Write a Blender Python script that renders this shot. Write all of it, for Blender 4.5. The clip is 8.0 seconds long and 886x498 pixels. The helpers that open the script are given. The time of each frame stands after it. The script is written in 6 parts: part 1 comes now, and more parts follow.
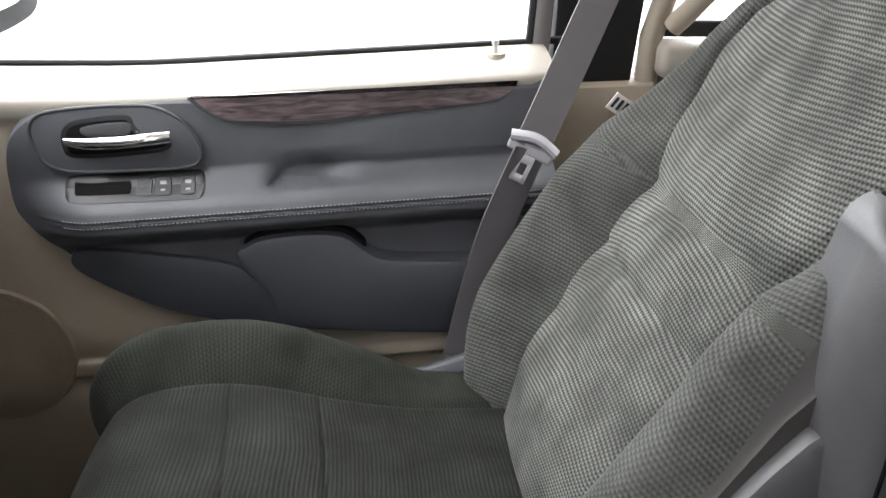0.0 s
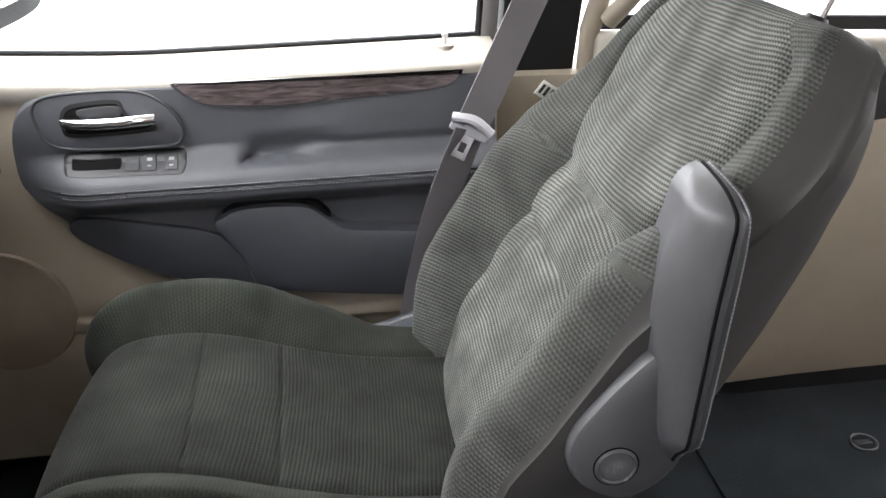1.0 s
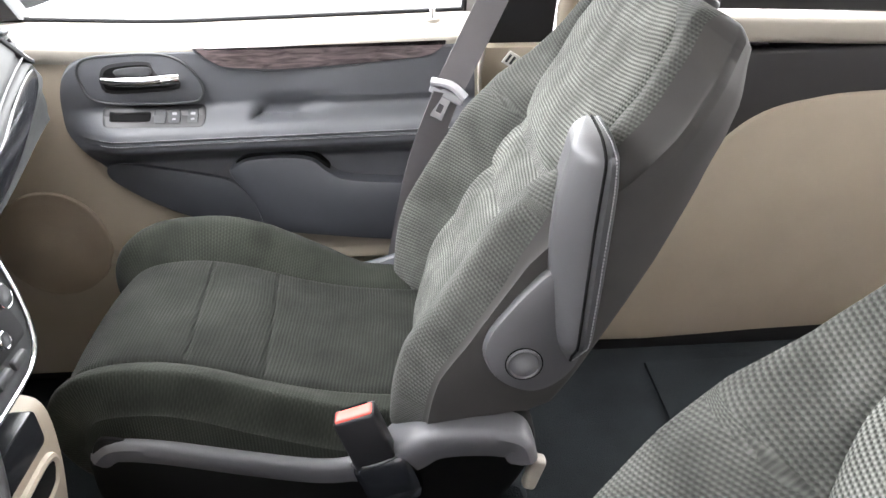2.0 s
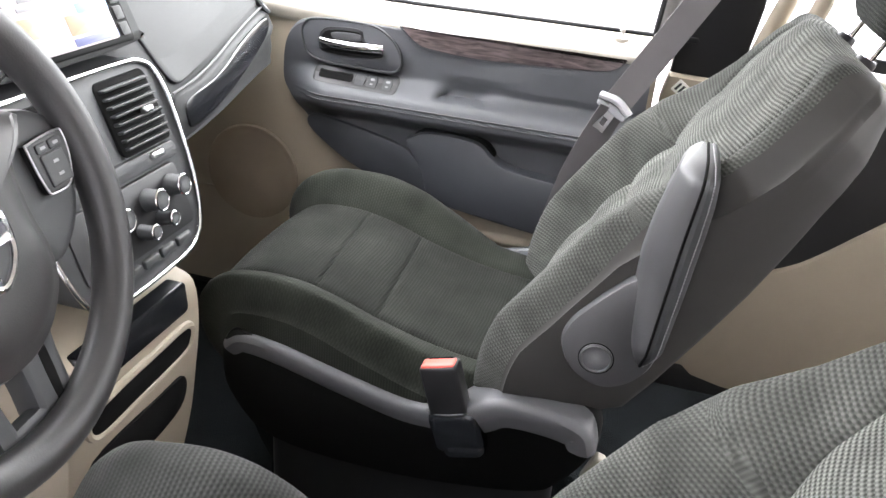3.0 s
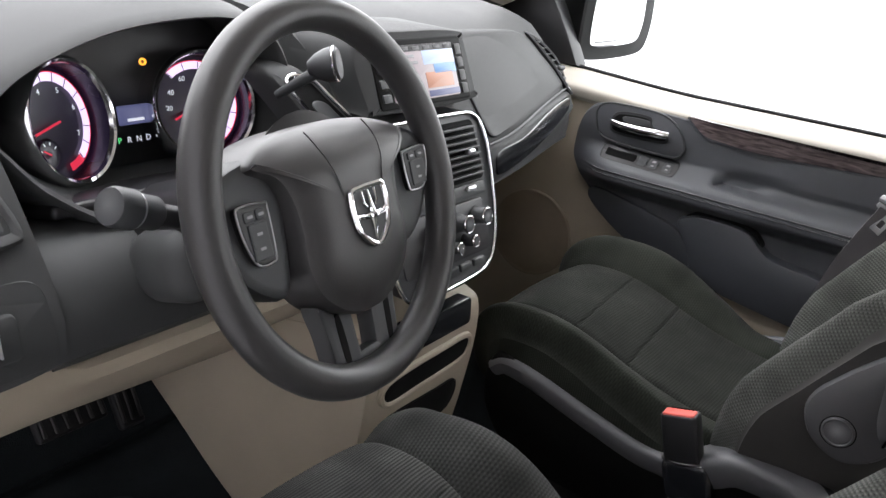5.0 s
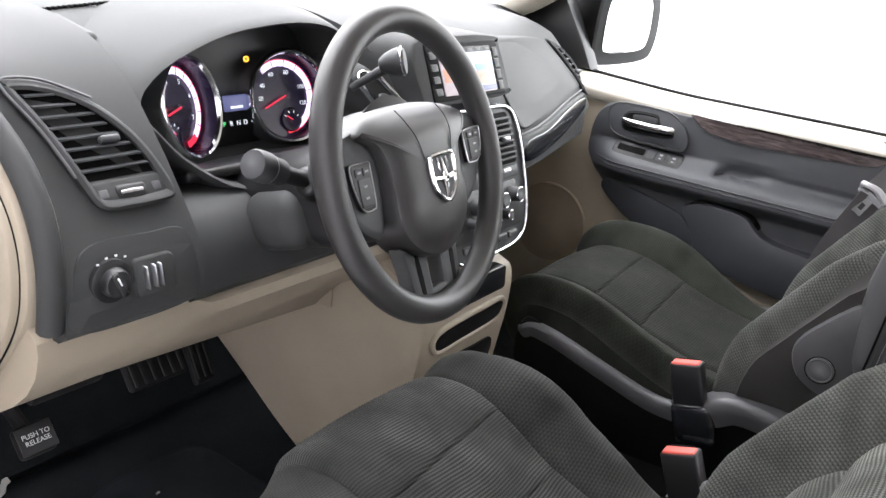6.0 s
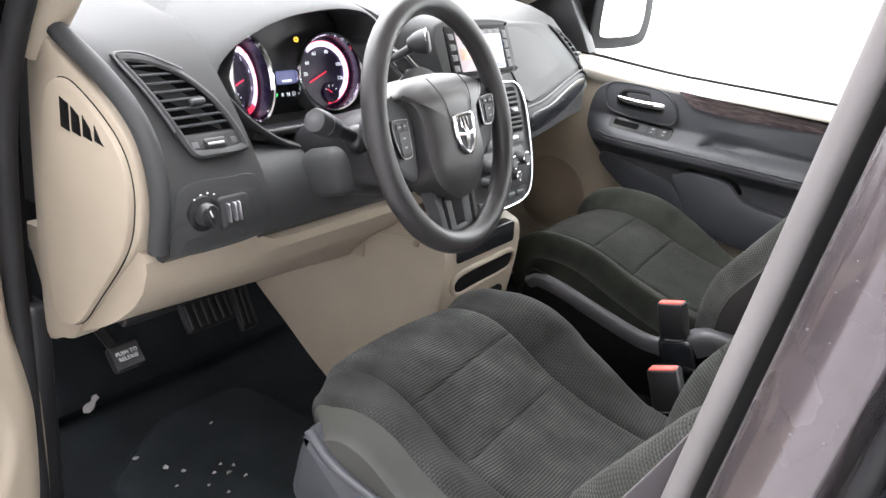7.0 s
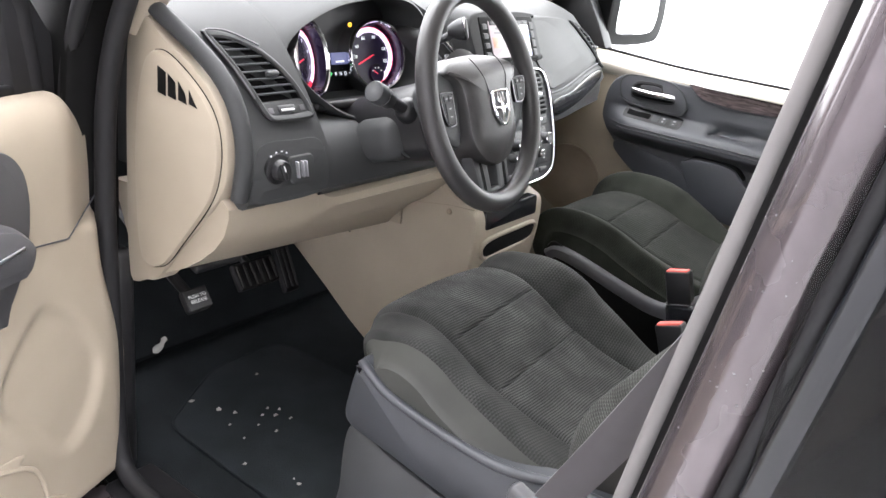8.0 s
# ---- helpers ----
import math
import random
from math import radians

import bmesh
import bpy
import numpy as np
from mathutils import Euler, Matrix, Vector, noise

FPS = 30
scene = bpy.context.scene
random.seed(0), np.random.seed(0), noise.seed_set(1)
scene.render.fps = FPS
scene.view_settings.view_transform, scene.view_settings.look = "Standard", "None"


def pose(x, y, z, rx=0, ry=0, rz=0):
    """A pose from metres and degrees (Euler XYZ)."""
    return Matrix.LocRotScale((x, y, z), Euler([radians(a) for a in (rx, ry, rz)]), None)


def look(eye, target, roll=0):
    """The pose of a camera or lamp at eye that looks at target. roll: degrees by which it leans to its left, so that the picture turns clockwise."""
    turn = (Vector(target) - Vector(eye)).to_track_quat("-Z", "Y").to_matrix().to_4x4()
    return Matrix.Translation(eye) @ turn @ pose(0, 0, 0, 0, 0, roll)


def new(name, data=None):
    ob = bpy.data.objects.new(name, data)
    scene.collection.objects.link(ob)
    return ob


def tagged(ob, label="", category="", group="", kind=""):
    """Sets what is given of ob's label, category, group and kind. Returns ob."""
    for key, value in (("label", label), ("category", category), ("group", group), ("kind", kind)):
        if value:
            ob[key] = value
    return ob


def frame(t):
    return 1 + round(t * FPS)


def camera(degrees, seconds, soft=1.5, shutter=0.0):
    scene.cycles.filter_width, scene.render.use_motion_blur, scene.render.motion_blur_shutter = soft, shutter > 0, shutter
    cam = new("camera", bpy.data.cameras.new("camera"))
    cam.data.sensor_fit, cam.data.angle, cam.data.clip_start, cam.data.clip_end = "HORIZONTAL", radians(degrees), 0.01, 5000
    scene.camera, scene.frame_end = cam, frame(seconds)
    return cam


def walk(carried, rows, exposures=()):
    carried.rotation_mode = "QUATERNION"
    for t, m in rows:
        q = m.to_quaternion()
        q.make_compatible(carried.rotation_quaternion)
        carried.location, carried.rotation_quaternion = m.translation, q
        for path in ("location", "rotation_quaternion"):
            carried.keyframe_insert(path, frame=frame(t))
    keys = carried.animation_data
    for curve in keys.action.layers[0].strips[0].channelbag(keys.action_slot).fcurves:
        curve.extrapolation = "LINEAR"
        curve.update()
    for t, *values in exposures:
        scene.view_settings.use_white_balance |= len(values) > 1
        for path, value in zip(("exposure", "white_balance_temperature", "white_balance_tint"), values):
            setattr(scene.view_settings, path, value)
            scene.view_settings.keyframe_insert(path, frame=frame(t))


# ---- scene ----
cam = camera(57.0, 8.0)
EXPOSURES = [(0.0, 0.5), (1.0, 0.68), (2.5, 1.53), (3.0, 1.22), (3.5, 0.74), (4.0, 0.04), (4.5, -0.20), (6.0, 0.48), (6.5, 0.68), (8.0, 0.66)]
PATH = [
    (0, (0.204, -0.293, 0.938), (0.393, 1.512, 0.097), -2.1),
    (0.5, (0.233, -0.354, 0.957), (0.427, 1.441, 0.097), -1.9),
    (1, (0.273, -0.436, 0.971), (0.432, 1.357, 0.101), -2.3),
    (1.2, (0.294, -0.472, 0.979), (0.427, 1.327, 0.115), -2.5),
    (2.3, (0.407, -0.661, 1.008), (0.388, 1.109, 0.077), -0.7),
    (2.5, (0.438, -0.682, 1.01), (0.357, 1.097, 0.101), 1.1),
    (3, (0.48, -0.713, 1.005), (0.045, 1.022, 0.111), 4.9),
    (3.5, (0.488, -0.737, 1.008), (-0.262, 0.919, 0.174), 6.3),
    (4, (0.489, -0.768, 1.007), (-0.455, 0.814, 0.227), 6.6),
    (4.5, (0.503, -0.812, 0.993), (-0.501, 0.741, 0.234), 6.6),
    (4.7, (0.509, -0.838, 0.995), (-0.507, 0.712, 0.244), 6.6),
    (5.8, (0.589, -1.041, 0.997), (-0.462, 0.511, 0.301), 6.6),
    (6, (0.595, -1.087, 1.0), (-0.447, 0.467, 0.294), 6.6),
    (6.5, (0.636, -1.196, 1.007), (-0.403, 0.356, 0.292), 6.3),
    (7, (0.701, -1.28, 1.006), (-0.342, 0.267, 0.283), 6.2),
    (7.5, (0.749, -1.365, 0.995), (-0.303, 0.174, 0.27), 6.5),
    (8, (0.771, -1.453, 0.996), (-0.286, 0.085, 0.277), 7.2),
]
walk(cam, [(t, look(eye, target, roll)) for t, eye, target, roll in PATH], EXPOSURES)

# ---- world and light: a white photo booth round the vehicle ----
world = bpy.data.worlds.new("booth_light")
scene.world = world
world.use_nodes = True
_bg = world.node_tree.nodes["Background"]
# even overhead light, a third as bright at the horizon as straight above
_wt = world.node_tree
_tc = _wt.nodes.new("ShaderNodeTexCoord")
_sx = _wt.nodes.new("ShaderNodeSeparateXYZ")
_mr = _wt.nodes.new("ShaderNodeMapRange")
_mx = _wt.nodes.new("ShaderNodeVectorMath")
_mr.inputs["To Min"].default_value, _mr.inputs["To Max"].default_value = 0.60, 1.40
_mx.operation = "SCALE"
_mx.inputs[0].default_value = (0.975, 0.955, 1.0)
_wt.links.new(_tc.outputs["Generated"], _sx.inputs[0])
_wt.links.new(_sx.outputs["Z"], _mr.inputs["Value"])
_wt.links.new(_mr.outputs[0], _mx.inputs["Scale"])
_wt.links.new(_mx.outputs[0], _bg.inputs[0])
_bg.inputs[1].default_value = 8.0


# ---- small helpers ----
def lerp(a, b, k):
    return a + (b - a) * k


def step(a, b, x):
    k = min(1.0, max(0.0, (x - a) / (b - a)))
    return k * k * (3 - 2 * k)


def bump(c, w, x):
    d = abs(x - c) / w
    return 0.0 if d >= 1 else (1 - d * d) ** 2


def curve(pts, n=8, closed=False):
    """A smooth line through the points (any dimension)."""
    p = [Vector(q) for q in pts]
    m = len(p)
    out = []
    for i in range(m if closed else m - 1):
        if closed:
            a, b, c, d = p[i - 1], p[i], p[(i + 1) % m], p[(i + 2) % m]
        else:
            a, b, c, d = p[max(0, i - 1)], p[i], p[i + 1], p[min(m - 1, i + 2)]
        for k in range(n):
            t = k / n
            out.append(0.5 * ((2 * b) + (c - a) * t + (2 * a - 5 * b + 4 * c - d) * t * t + (3 * b - a - 3 * c + d) * t ** 3))
    if not closed:
        out.append(p[-1].copy())
    return out


def interp(table, x):
    """Smooth value at x from a table of (x, value)."""
    if x <= table[0][0]:
        return table[0][1]
    for (a, u), (b, v) in zip(table, table[1:]):
        if x <= b:
            return lerp(u, v, (x - a) / (b - a))
    return table[-1][1]


def thing(name, base, label, category, group="", kind=""):
    ob = new(name)
    ob.location = base
    ob.empty_display_size = 0.05
    return tagged(ob, label, category, group, kind)


def root_of(ob):
    while ob.parent:
        ob = ob.parent
    return ob


def part(name, bm, material, parent=None, label="", smooth=True, angle=40):
    """Links a bmesh, in world metres, as one mesh object under a thing or a part."""
    bmesh.ops.recalc_face_normals(bm, faces=bm.faces)
    if parent:
        bm.transform(Matrix.Translation(-root_of(parent).location))
    if smooth:
        limit = radians(angle)
        for f in bm.faces:
            f.smooth = True
        for e in bm.edges:
            if len(e.link_faces) == 2 and e.link_faces[0].normal.length > 0 and e.link_faces[1].normal.length > 0:
                e.smooth = e.calc_face_angle(0) < limit
    me = bpy.data.meshes.new(name)
    bm.to_mesh(me)
    bm.free()
    me.materials.append(material)
    ob = new(name, me)
    if parent:
        ob.parent = parent
    if label:
        tagged(ob, label)
    return ob


def solo(name, bm, material, label, category, base=(0, 0, 0), kind="", group="", **kw):
    """A thing that is one mesh."""
    bm.transform(Matrix.Translation(-Vector(base)))
    ob = part(name, bm, material, None, **kw)
    ob.location = base
    return tagged(ob, label, category, group, kind)


def skin(rings, closed_ring=True, cap=True, closed_path=False, uv=None):
    """A mesh over rings of equal length."""
    bm = bmesh.new()
    vs = [[bm.verts.new(p) for p in r] for r in rings]
    m = len(rings[0])
    layer = bm.loops.layers.uv.new("UVMap") if uv else None
    span = len(rings) if closed_path else len(rings) - 1
    for i in range(span):
        for j in range(m if closed_ring else m - 1):
            i2, j2 = (i + 1) % len(rings), (j + 1) % m
            try:
                f = bm.faces.new((vs[i][j], vs[i2][j], vs[i2][j2], vs[i][j2]))
            except ValueError:
                continue
            if uv:
                for loop, (a, b) in zip(f.loops, ((i, j), (i2, j), (i2, j2), (i, j2))):
                    loop[layer].uv = uv[a][b]
    if cap and closed_ring and not closed_path:
        for r in (vs[0], vs[-1]):
            try:
                bm.faces.new(r)
            except ValueError:
                pass
    return bm


def join(*bms):
    """One bmesh of several."""
    out = bms[0]
    for b in bms[1:]:
        me = bpy.data.meshes.new("tmp")
        b.to_mesh(me)
        b.free()
        out.from_mesh(me)
        bpy.data.meshes.remove(me)
    return out


def to3(axis, a, b, d):
    """2D point (a, b) and depth d along an axis: x -> (d, a, b), y -> (a, d, b), z -> (a, b, d)."""
    return Vector({"x": (d, a, b), "y": (a, d, b), "z": (a, b, d)}[axis])


def inset(loop, d):
    """The closed 2D loop moved inwards by d."""
    n = len(loop)
    area = sum(loop[i][0] * loop[(i + 1) % n][1] - loop[(i + 1) % n][0] * loop[i][1] for i in range(n))
    s = 1 if area > 0 else -1
    out = []
    for i in range(n):
        a, b, c = Vector(loop[i - 1]), Vector(loop[i]), Vector(loop[(i + 1) % n])
        u, v = (b - a), (c - b)
        if u.length < 1e-9 or v.length < 1e-9:
            out.append(b)
            continue
        u.normalize(), v.normalize()
        nrm = Vector((-(u.y + v.y), u.x + v.x)) * s
        if nrm.length < 1e-6:
            out.append(b)
            continue
        nrm.normalize()
        k = max(0.35, nrm.dot(Vector((-u.y, u.x)) * s))
        out.append(b + nrm * (d / k))
    return out


def slab(loop, axis, d0, d1, bevel=0.003, bend=None):
    """A plate with a rounded front edge at d1; bend(a, b) is added to the depth."""
    loop = [Vector(p[:2]) for p in loop]
    s = 1 if d1 > d0 else -1
    rings = []
    for off, dep in ((0, d0), (0, d1 - s * bevel), (0.3 * bevel, d1 - s * 0.3 * bevel), (bevel, d1)):
        ring = inset(loop, off) if off else loop
        rings.append([to3(axis, p[0], p[1], dep + (bend(p[0], p[1]) if bend else 0)) for p in ring])
    return skin(rings)


def rounded(x0, z0, x1, z1, r=0.01, n=4):
    """A rectangle with round corners, as a 2D loop."""
    r = min(r, abs(x1 - x0) / 2, abs(z1 - z0) / 2)
    out = []
    for cx, cz, a in ((x1 - r, z0 + r, -90), (x1 - r, z1 - r, 0), (x0 + r, z1 - r, 90), (x0 + r, z0 + r, 180)):
        for k in range(n + 1):
            t = radians(a + 90 * k / n)
            out.append(Vector((cx + r * math.cos(t), cz + r * math.sin(t))))
    return out


def rbox(m, sx, sy, sz, r=0.004, n=3):
    """A box with rounded edges, at the pose m."""
    r = min(r, sx / 2.01, sy / 2.01, sz / 2.01)
    rings = []
    for k in range(n + 1):
        t = math.pi / 2 * k / n
        rings.append((-sz / 2 + r - r * math.cos(t), r - r * math.sin(t)))
    rings += [(-z, o) for z, o in reversed(rings)]
    out = []
    for z, o in rings:
        loop = rounded(-sx / 2 + o, -sy / 2 + o, sx / 2 - o, sy / 2 - o, max(r - o, 1e-4) if r - o > 1e-4 else 1e-4, n)
        out.append([m @ Vector((p[0], p[1], z)) for p in loop])
    return skin(out)


def frames_along(path, closed=False):
    """Parallel frames along a path."""
    n = len(path)
    tang = []
    for i in range(n):
        a = path[(i - 1) % n] if closed or i else path[0]
        b = path[(i + 1) % n] if closed or i < n - 1 else path[-1]
        tang.append((b - a).normalized())
    up = Vector((0, 0, 1)) if abs(tang[0].z) < 0.9 else Vector((1, 0, 0))
    nrm = (up - tang[0] * up.dot(tang[0])).normalized()
    out = []
    for t in tang:
        nrm = (nrm - t * nrm.dot(t)).normalized()
        out.append((t, nrm, t.cross(nrm)))
    return out


def tube(path, r, n=10, closed=False, flat=1.0, radii=None, up=None):
    """A round or flattened bar along a path."""
    path = [Vector(p) for p in path]
    rings = []
    for i, (p, (t, a, b)) in enumerate(zip(path, frames_along(path, closed))):
        if up is not None:
            a = (Vector(up) - t * t.dot(Vector(up))).normalized()
            b = t.cross(a)
        rr = radii[i] if radii else r
        rings.append([p + a * (rr * flat * math.cos(2 * math.pi * k / n)) + b * (rr * math.sin(2 * math.pi * k / n)) for k in range(n)])
    return skin(rings, closed_path=closed)


def ribbon(path, width, wide, thick=0.0012):
    """A flat strap along a path; wide: the direction across it at each point."""
    rings = []
    for i, p in enumerate(path):
        p = Vector(p)
        t = (Vector(path[min(i + 1, len(path) - 1)]) - Vector(path[max(i - 1, 0)])).normalized()
        w = Vector(wide[i] if isinstance(wide, list) else wide)
        w = (w - t * w.dot(t)).normalized()
        nn = t.cross(w)
        rings.append([p + w * width / 2 + nn * thick, p - w * width / 2 + nn * thick, p - w * width / 2 - nn * thick, p + w * width / 2 - nn * thick])
    lens, s = [], 0.0
    for i, p in enumerate(path):
        if i:
            s += (Vector(p) - Vector(path[i - 1])).length
        lens.append([(0, s), (width, s), (width, s), (0, s)])
    return skin(rings, uv=lens)


def lathe(profile, m, n=28, cap=True):
    """A turned body: profile of (radius, height) about the z axis of the pose m."""
    return skin([[m @ Vector((r * math.cos(2 * math.pi * k / n), r * math.sin(2 * math.pi * k / n), h)) for k in range(n)] for r, h in profile], cap=cap)


def ring2(loop, axis, d0, d1, width, bevel=0.0015, bend=None):
    """A frame: the band between a loop and the same loop set in by width."""
    loop = [Vector(p[:2]) for p in loop]
    inn = inset(loop, width)
    i1, i2 = inset(loop, bevel), inset(loop, width - bevel)
    s = 1 if d1 > d0 else -1
    f = bend or (lambda a, b: 0)
    rings = []
    for lp, d in ((loop, d0), (loop, d1 - s * bevel), (i1, d1), (i2, d1), (inn, d1 - s * bevel), (inn, d0)):
        rings.append([to3(axis, p[0], p[1], d + f(p[0], p[1])) for p in lp])
    return skin(rings, closed_path=True)


def aim(origin, z, y=(0, 0, 1)):
    """A pose at origin whose z axis points along z, with y as near to up as can be."""
    z = Vector(z).normalized()
    x = Vector(y).cross(z).normalized()
    yy = z.cross(x)
    return Matrix.Translation(origin) @ Matrix((x, yy, z)).transposed().to_4x4()


def text_mesh(body, size, m, depth=0.0002):
    """Letters of the built-in font as a bmesh, centred at the pose m."""
    cu = bpy.data.curves.new("letters", "FONT")
    cu.body, cu.size, cu.align_x, cu.align_y, cu.extrude = body, size, "CENTER", "CENTER", depth
    ob = bpy.data.objects.new("letters", cu)
    me = ob.to_mesh()
    bm = bmesh.new()
    bm.from_mesh(me)
    bm.transform(m)
    ob.to_mesh_clear()
    bpy.data.objects.remove(ob)
    bpy.data.curves.remove(cu)
    return bm


# ---- materials ----
def nodes_of(name):
    mat = bpy.data.materials.new(name)
    mat.use_nodes = True
    nt = mat.node_tree
    bsdf = nt.nodes["Principled BSDF"]
    return mat, nt, bsdf


def link(nt, a, b):
    nt.links.new(a, b)


def noise_node(nt, scale, detail=3, coord="Object"):
    tc = nt.nodes.new("ShaderNodeTexCoord")
    nz = nt.nodes.new("ShaderNodeTexNoise")
    nz.inputs["Scale"].default_value = scale
    nz.inputs["Detail"].default_value = detail
    link(nt, tc.outputs[coord], nz.inputs["Vector"])
    return nz


def surface(name, color, rough=0.5, metal=0.0, grain=900, relief=0.15, blotch=9, vary=0.12, spec=0.5, coat=0.0, fine=0.0003):
    """A solid finish with fine grain relief and slow variation in colour and gloss."""
    mat, nt, b = nodes_of(name)
    slow = noise_node(nt, blotch, 4)
    ramp = nt.nodes.new("ShaderNodeMapRange")
    ramp.inputs["From Min"].default_value, ramp.inputs["From Max"].default_value = 0.3, 0.7
    ramp.inputs["To Min"].default_value, ramp.inputs["To Max"].default_value = 1 - vary, 1 + vary
    link(nt, slow.outputs["Fac"], ramp.inputs["Value"])
    mul = nt.nodes.new("ShaderNodeVectorMath")
    mul.operation = "SCALE"
    mul.inputs[0].default_value = color
    link(nt, ramp.outputs[0], mul.inputs["Scale"])
    link(nt, mul.outputs[0], b.inputs["Base Color"])
    rr = nt.nodes.new("ShaderNodeMapRange")
    rr.inputs["To Min"].default_value, rr.inputs["To Max"].default_value = max(0.02, rough - 0.07), min(1, rough + 0.07)
    link(nt, slow.outputs["Fac"], rr.inputs["Value"])
    link(nt, rr.outputs[0], b.inputs["Roughness"])
    b.inputs["Metallic"].default_value = metal
    b.inputs["Specular IOR Level"].default_value = spec
    b.inputs["Coat Weight"].default_value = coat
    b.inputs["Coat Roughness"].default_value = 0.06
    if relief:
        gr = noise_node(nt, grain, 2)
        bp = nt.nodes.new("ShaderNodeBump")
        bp.inputs["Strength"].default_value = relief
        bp.inputs["Distance"].default_value = fine
        link(nt, gr.outputs["Fac"], bp.inputs["Height"])
        link(nt, bp.outputs[0], b.inputs["Normal"])
    return mat


def math_node(nt, op, a, bb=None):
    n = nt.nodes.new("ShaderNodeMath")
    n.operation = op
    for k, v in enumerate((a, bb)):
        if v is None:
            continue
        if isinstance(v, (int, float)):
            n.inputs[k].default_value = v
        else:
            link(nt, v, n.inputs[k])
    return n.outputs[0]


def fabric(name, dark, light, rib=0.0048, dot=0.0042, depth=0.0010, wave=0.0, contrast=0.7, dashes=0.38):
    """Ribbed knit: rows of short dashes, in metres of the UV map."""
    mat, nt, b = nodes_of(name)
    uv = nt.nodes.new("ShaderNodeUVMap")
    sep = nt.nodes.new("ShaderNodeSeparateXYZ")
    link(nt, uv.outputs[0], sep.inputs[0])
    wob = noise_node(nt, 7, 2, "Object")
    off = math_node(nt, "MULTIPLY", wob.outputs["Fac"], wave)
    v = math_node(nt, "ADD", sep.outputs["Y"], off)
    row = math_node(nt, "SINE", math_node(nt, "MULTIPLY", v, 2 * math.pi / rib))
    half = math_node(nt, "MULTIPLY", math_node(nt, "FLOOR", math_node(nt, "DIVIDE", v, rib)), dot * 0.5)
    col = math_node(nt, "SINE", math_node(nt, "MULTIPLY", math_node(nt, "ADD", sep.outputs["X"], half), 2 * math.pi / dot))
    both = math_node(nt, "ADD", math_node(nt, "MULTIPLY", row, 1 - dashes), math_node(nt, "MULTIPLY", col, dashes))
    fac = nt.nodes.new("ShaderNodeMapRange")
    fac.inputs["From Min"].default_value, fac.inputs["From Max"].default_value = -0.7, 0.9
    link(nt, both, fac.inputs["Value"])
    patch = noise_node(nt, 11, 4)
    pm = nt.nodes.new("ShaderNodeMapRange")
    pm.inputs["From Min"].default_value, pm.inputs["From Max"].default_value = 0.3, 0.7
    pm.inputs["To Min"].default_value, pm.inputs["To Max"].default_value = contrast * 0.35, contrast * 1.25
    link(nt, patch.outputs["Fac"], pm.inputs["Value"])
    k = math_node(nt, "MULTIPLY", fac.outputs[0], pm.outputs[0])
    mix = nt.nodes.new("ShaderNodeMix")
    mix.data_type = "RGBA"
    link(nt, k, mix.inputs["Factor"])
    mix.inputs["A"].default_value, mix.inputs["B"].default_value = (*dark, 1), (*light, 1)
    wear = noise_node(nt, 16, 5)
    wm = nt.nodes.new("ShaderNodeMapRange")
    wm.inputs["From Min"].default_value, wm.inputs["From Max"].default_value = 0.35, 0.68
    wm.inputs["To Min"].default_value, wm.inputs["To Max"].default_value = 0.80, 1.35
    link(nt, wear.outputs["Fac"], wm.inputs["Value"])
    tone = nt.nodes.new("ShaderNodeVectorMath")
    tone.operation = "SCALE"
    link(nt, mix.outputs["Result"], tone.inputs[0])
    link(nt, wm.outputs[0], tone.inputs["Scale"])
    link(nt, tone.outputs[0], b.inputs["Base Color"])
    b.inputs["Roughness"].default_value = 0.85
    b.inputs["Specular IOR Level"].default_value = 0.06
    b.inputs["Sheen Weight"].default_value = 0.03
    b.inputs["Sheen Roughness"].default_value = 0.5
    bp = nt.nodes.new("ShaderNodeBump")
    bp.inputs["Strength"].default_value = 0.6
    bp.inputs["Distance"].default_value = depth
    link(nt, both, bp.inputs["Height"])
    link(nt, bp.outputs[0], b.inputs["Normal"])
    return mat


def glow(name, color, strength):
    mat, nt, b = nodes_of(name)
    b.inputs["Base Color"].default_value = (*[c * 0.3 for c in color], 1)
    b.inputs["Emission Color"].default_value = (*color, 1)
    b.inputs["Emission Strength"].default_value = strength
    b.inputs["Roughness"].default_value = 0.3
    return mat


def pane(name, tint, gloss=0.06):
    """Clear glass: seen through, with a reflection that grows at grazing angles."""
    mat, nt, b = nodes_of(name)
    nt.nodes.remove(b)
    out = nt.nodes["Material Output"]
    tr = nt.nodes.new("ShaderNodeBsdfTransparent")
    tr.inputs[0].default_value = (*tint, 1)
    gl = nt.nodes.new("ShaderNodeBsdfGlossy")
    gl.inputs["Roughness"].default_value = 0.01
    fr = nt.nodes.new("ShaderNodeFresnel")
    fr.inputs[0].default_value = 1.45
    mx = nt.nodes.new("ShaderNodeMixShader")
    link(nt, math_node(nt, "MULTIPLY", fr.outputs[0], gloss), mx.inputs[0])
    link(nt, tr.outputs[0], mx.inputs[1])
    link(nt, gl.outputs[0], mx.inputs[2])
    link(nt, mx.outputs[0], out.inputs["Surface"])
    return mat


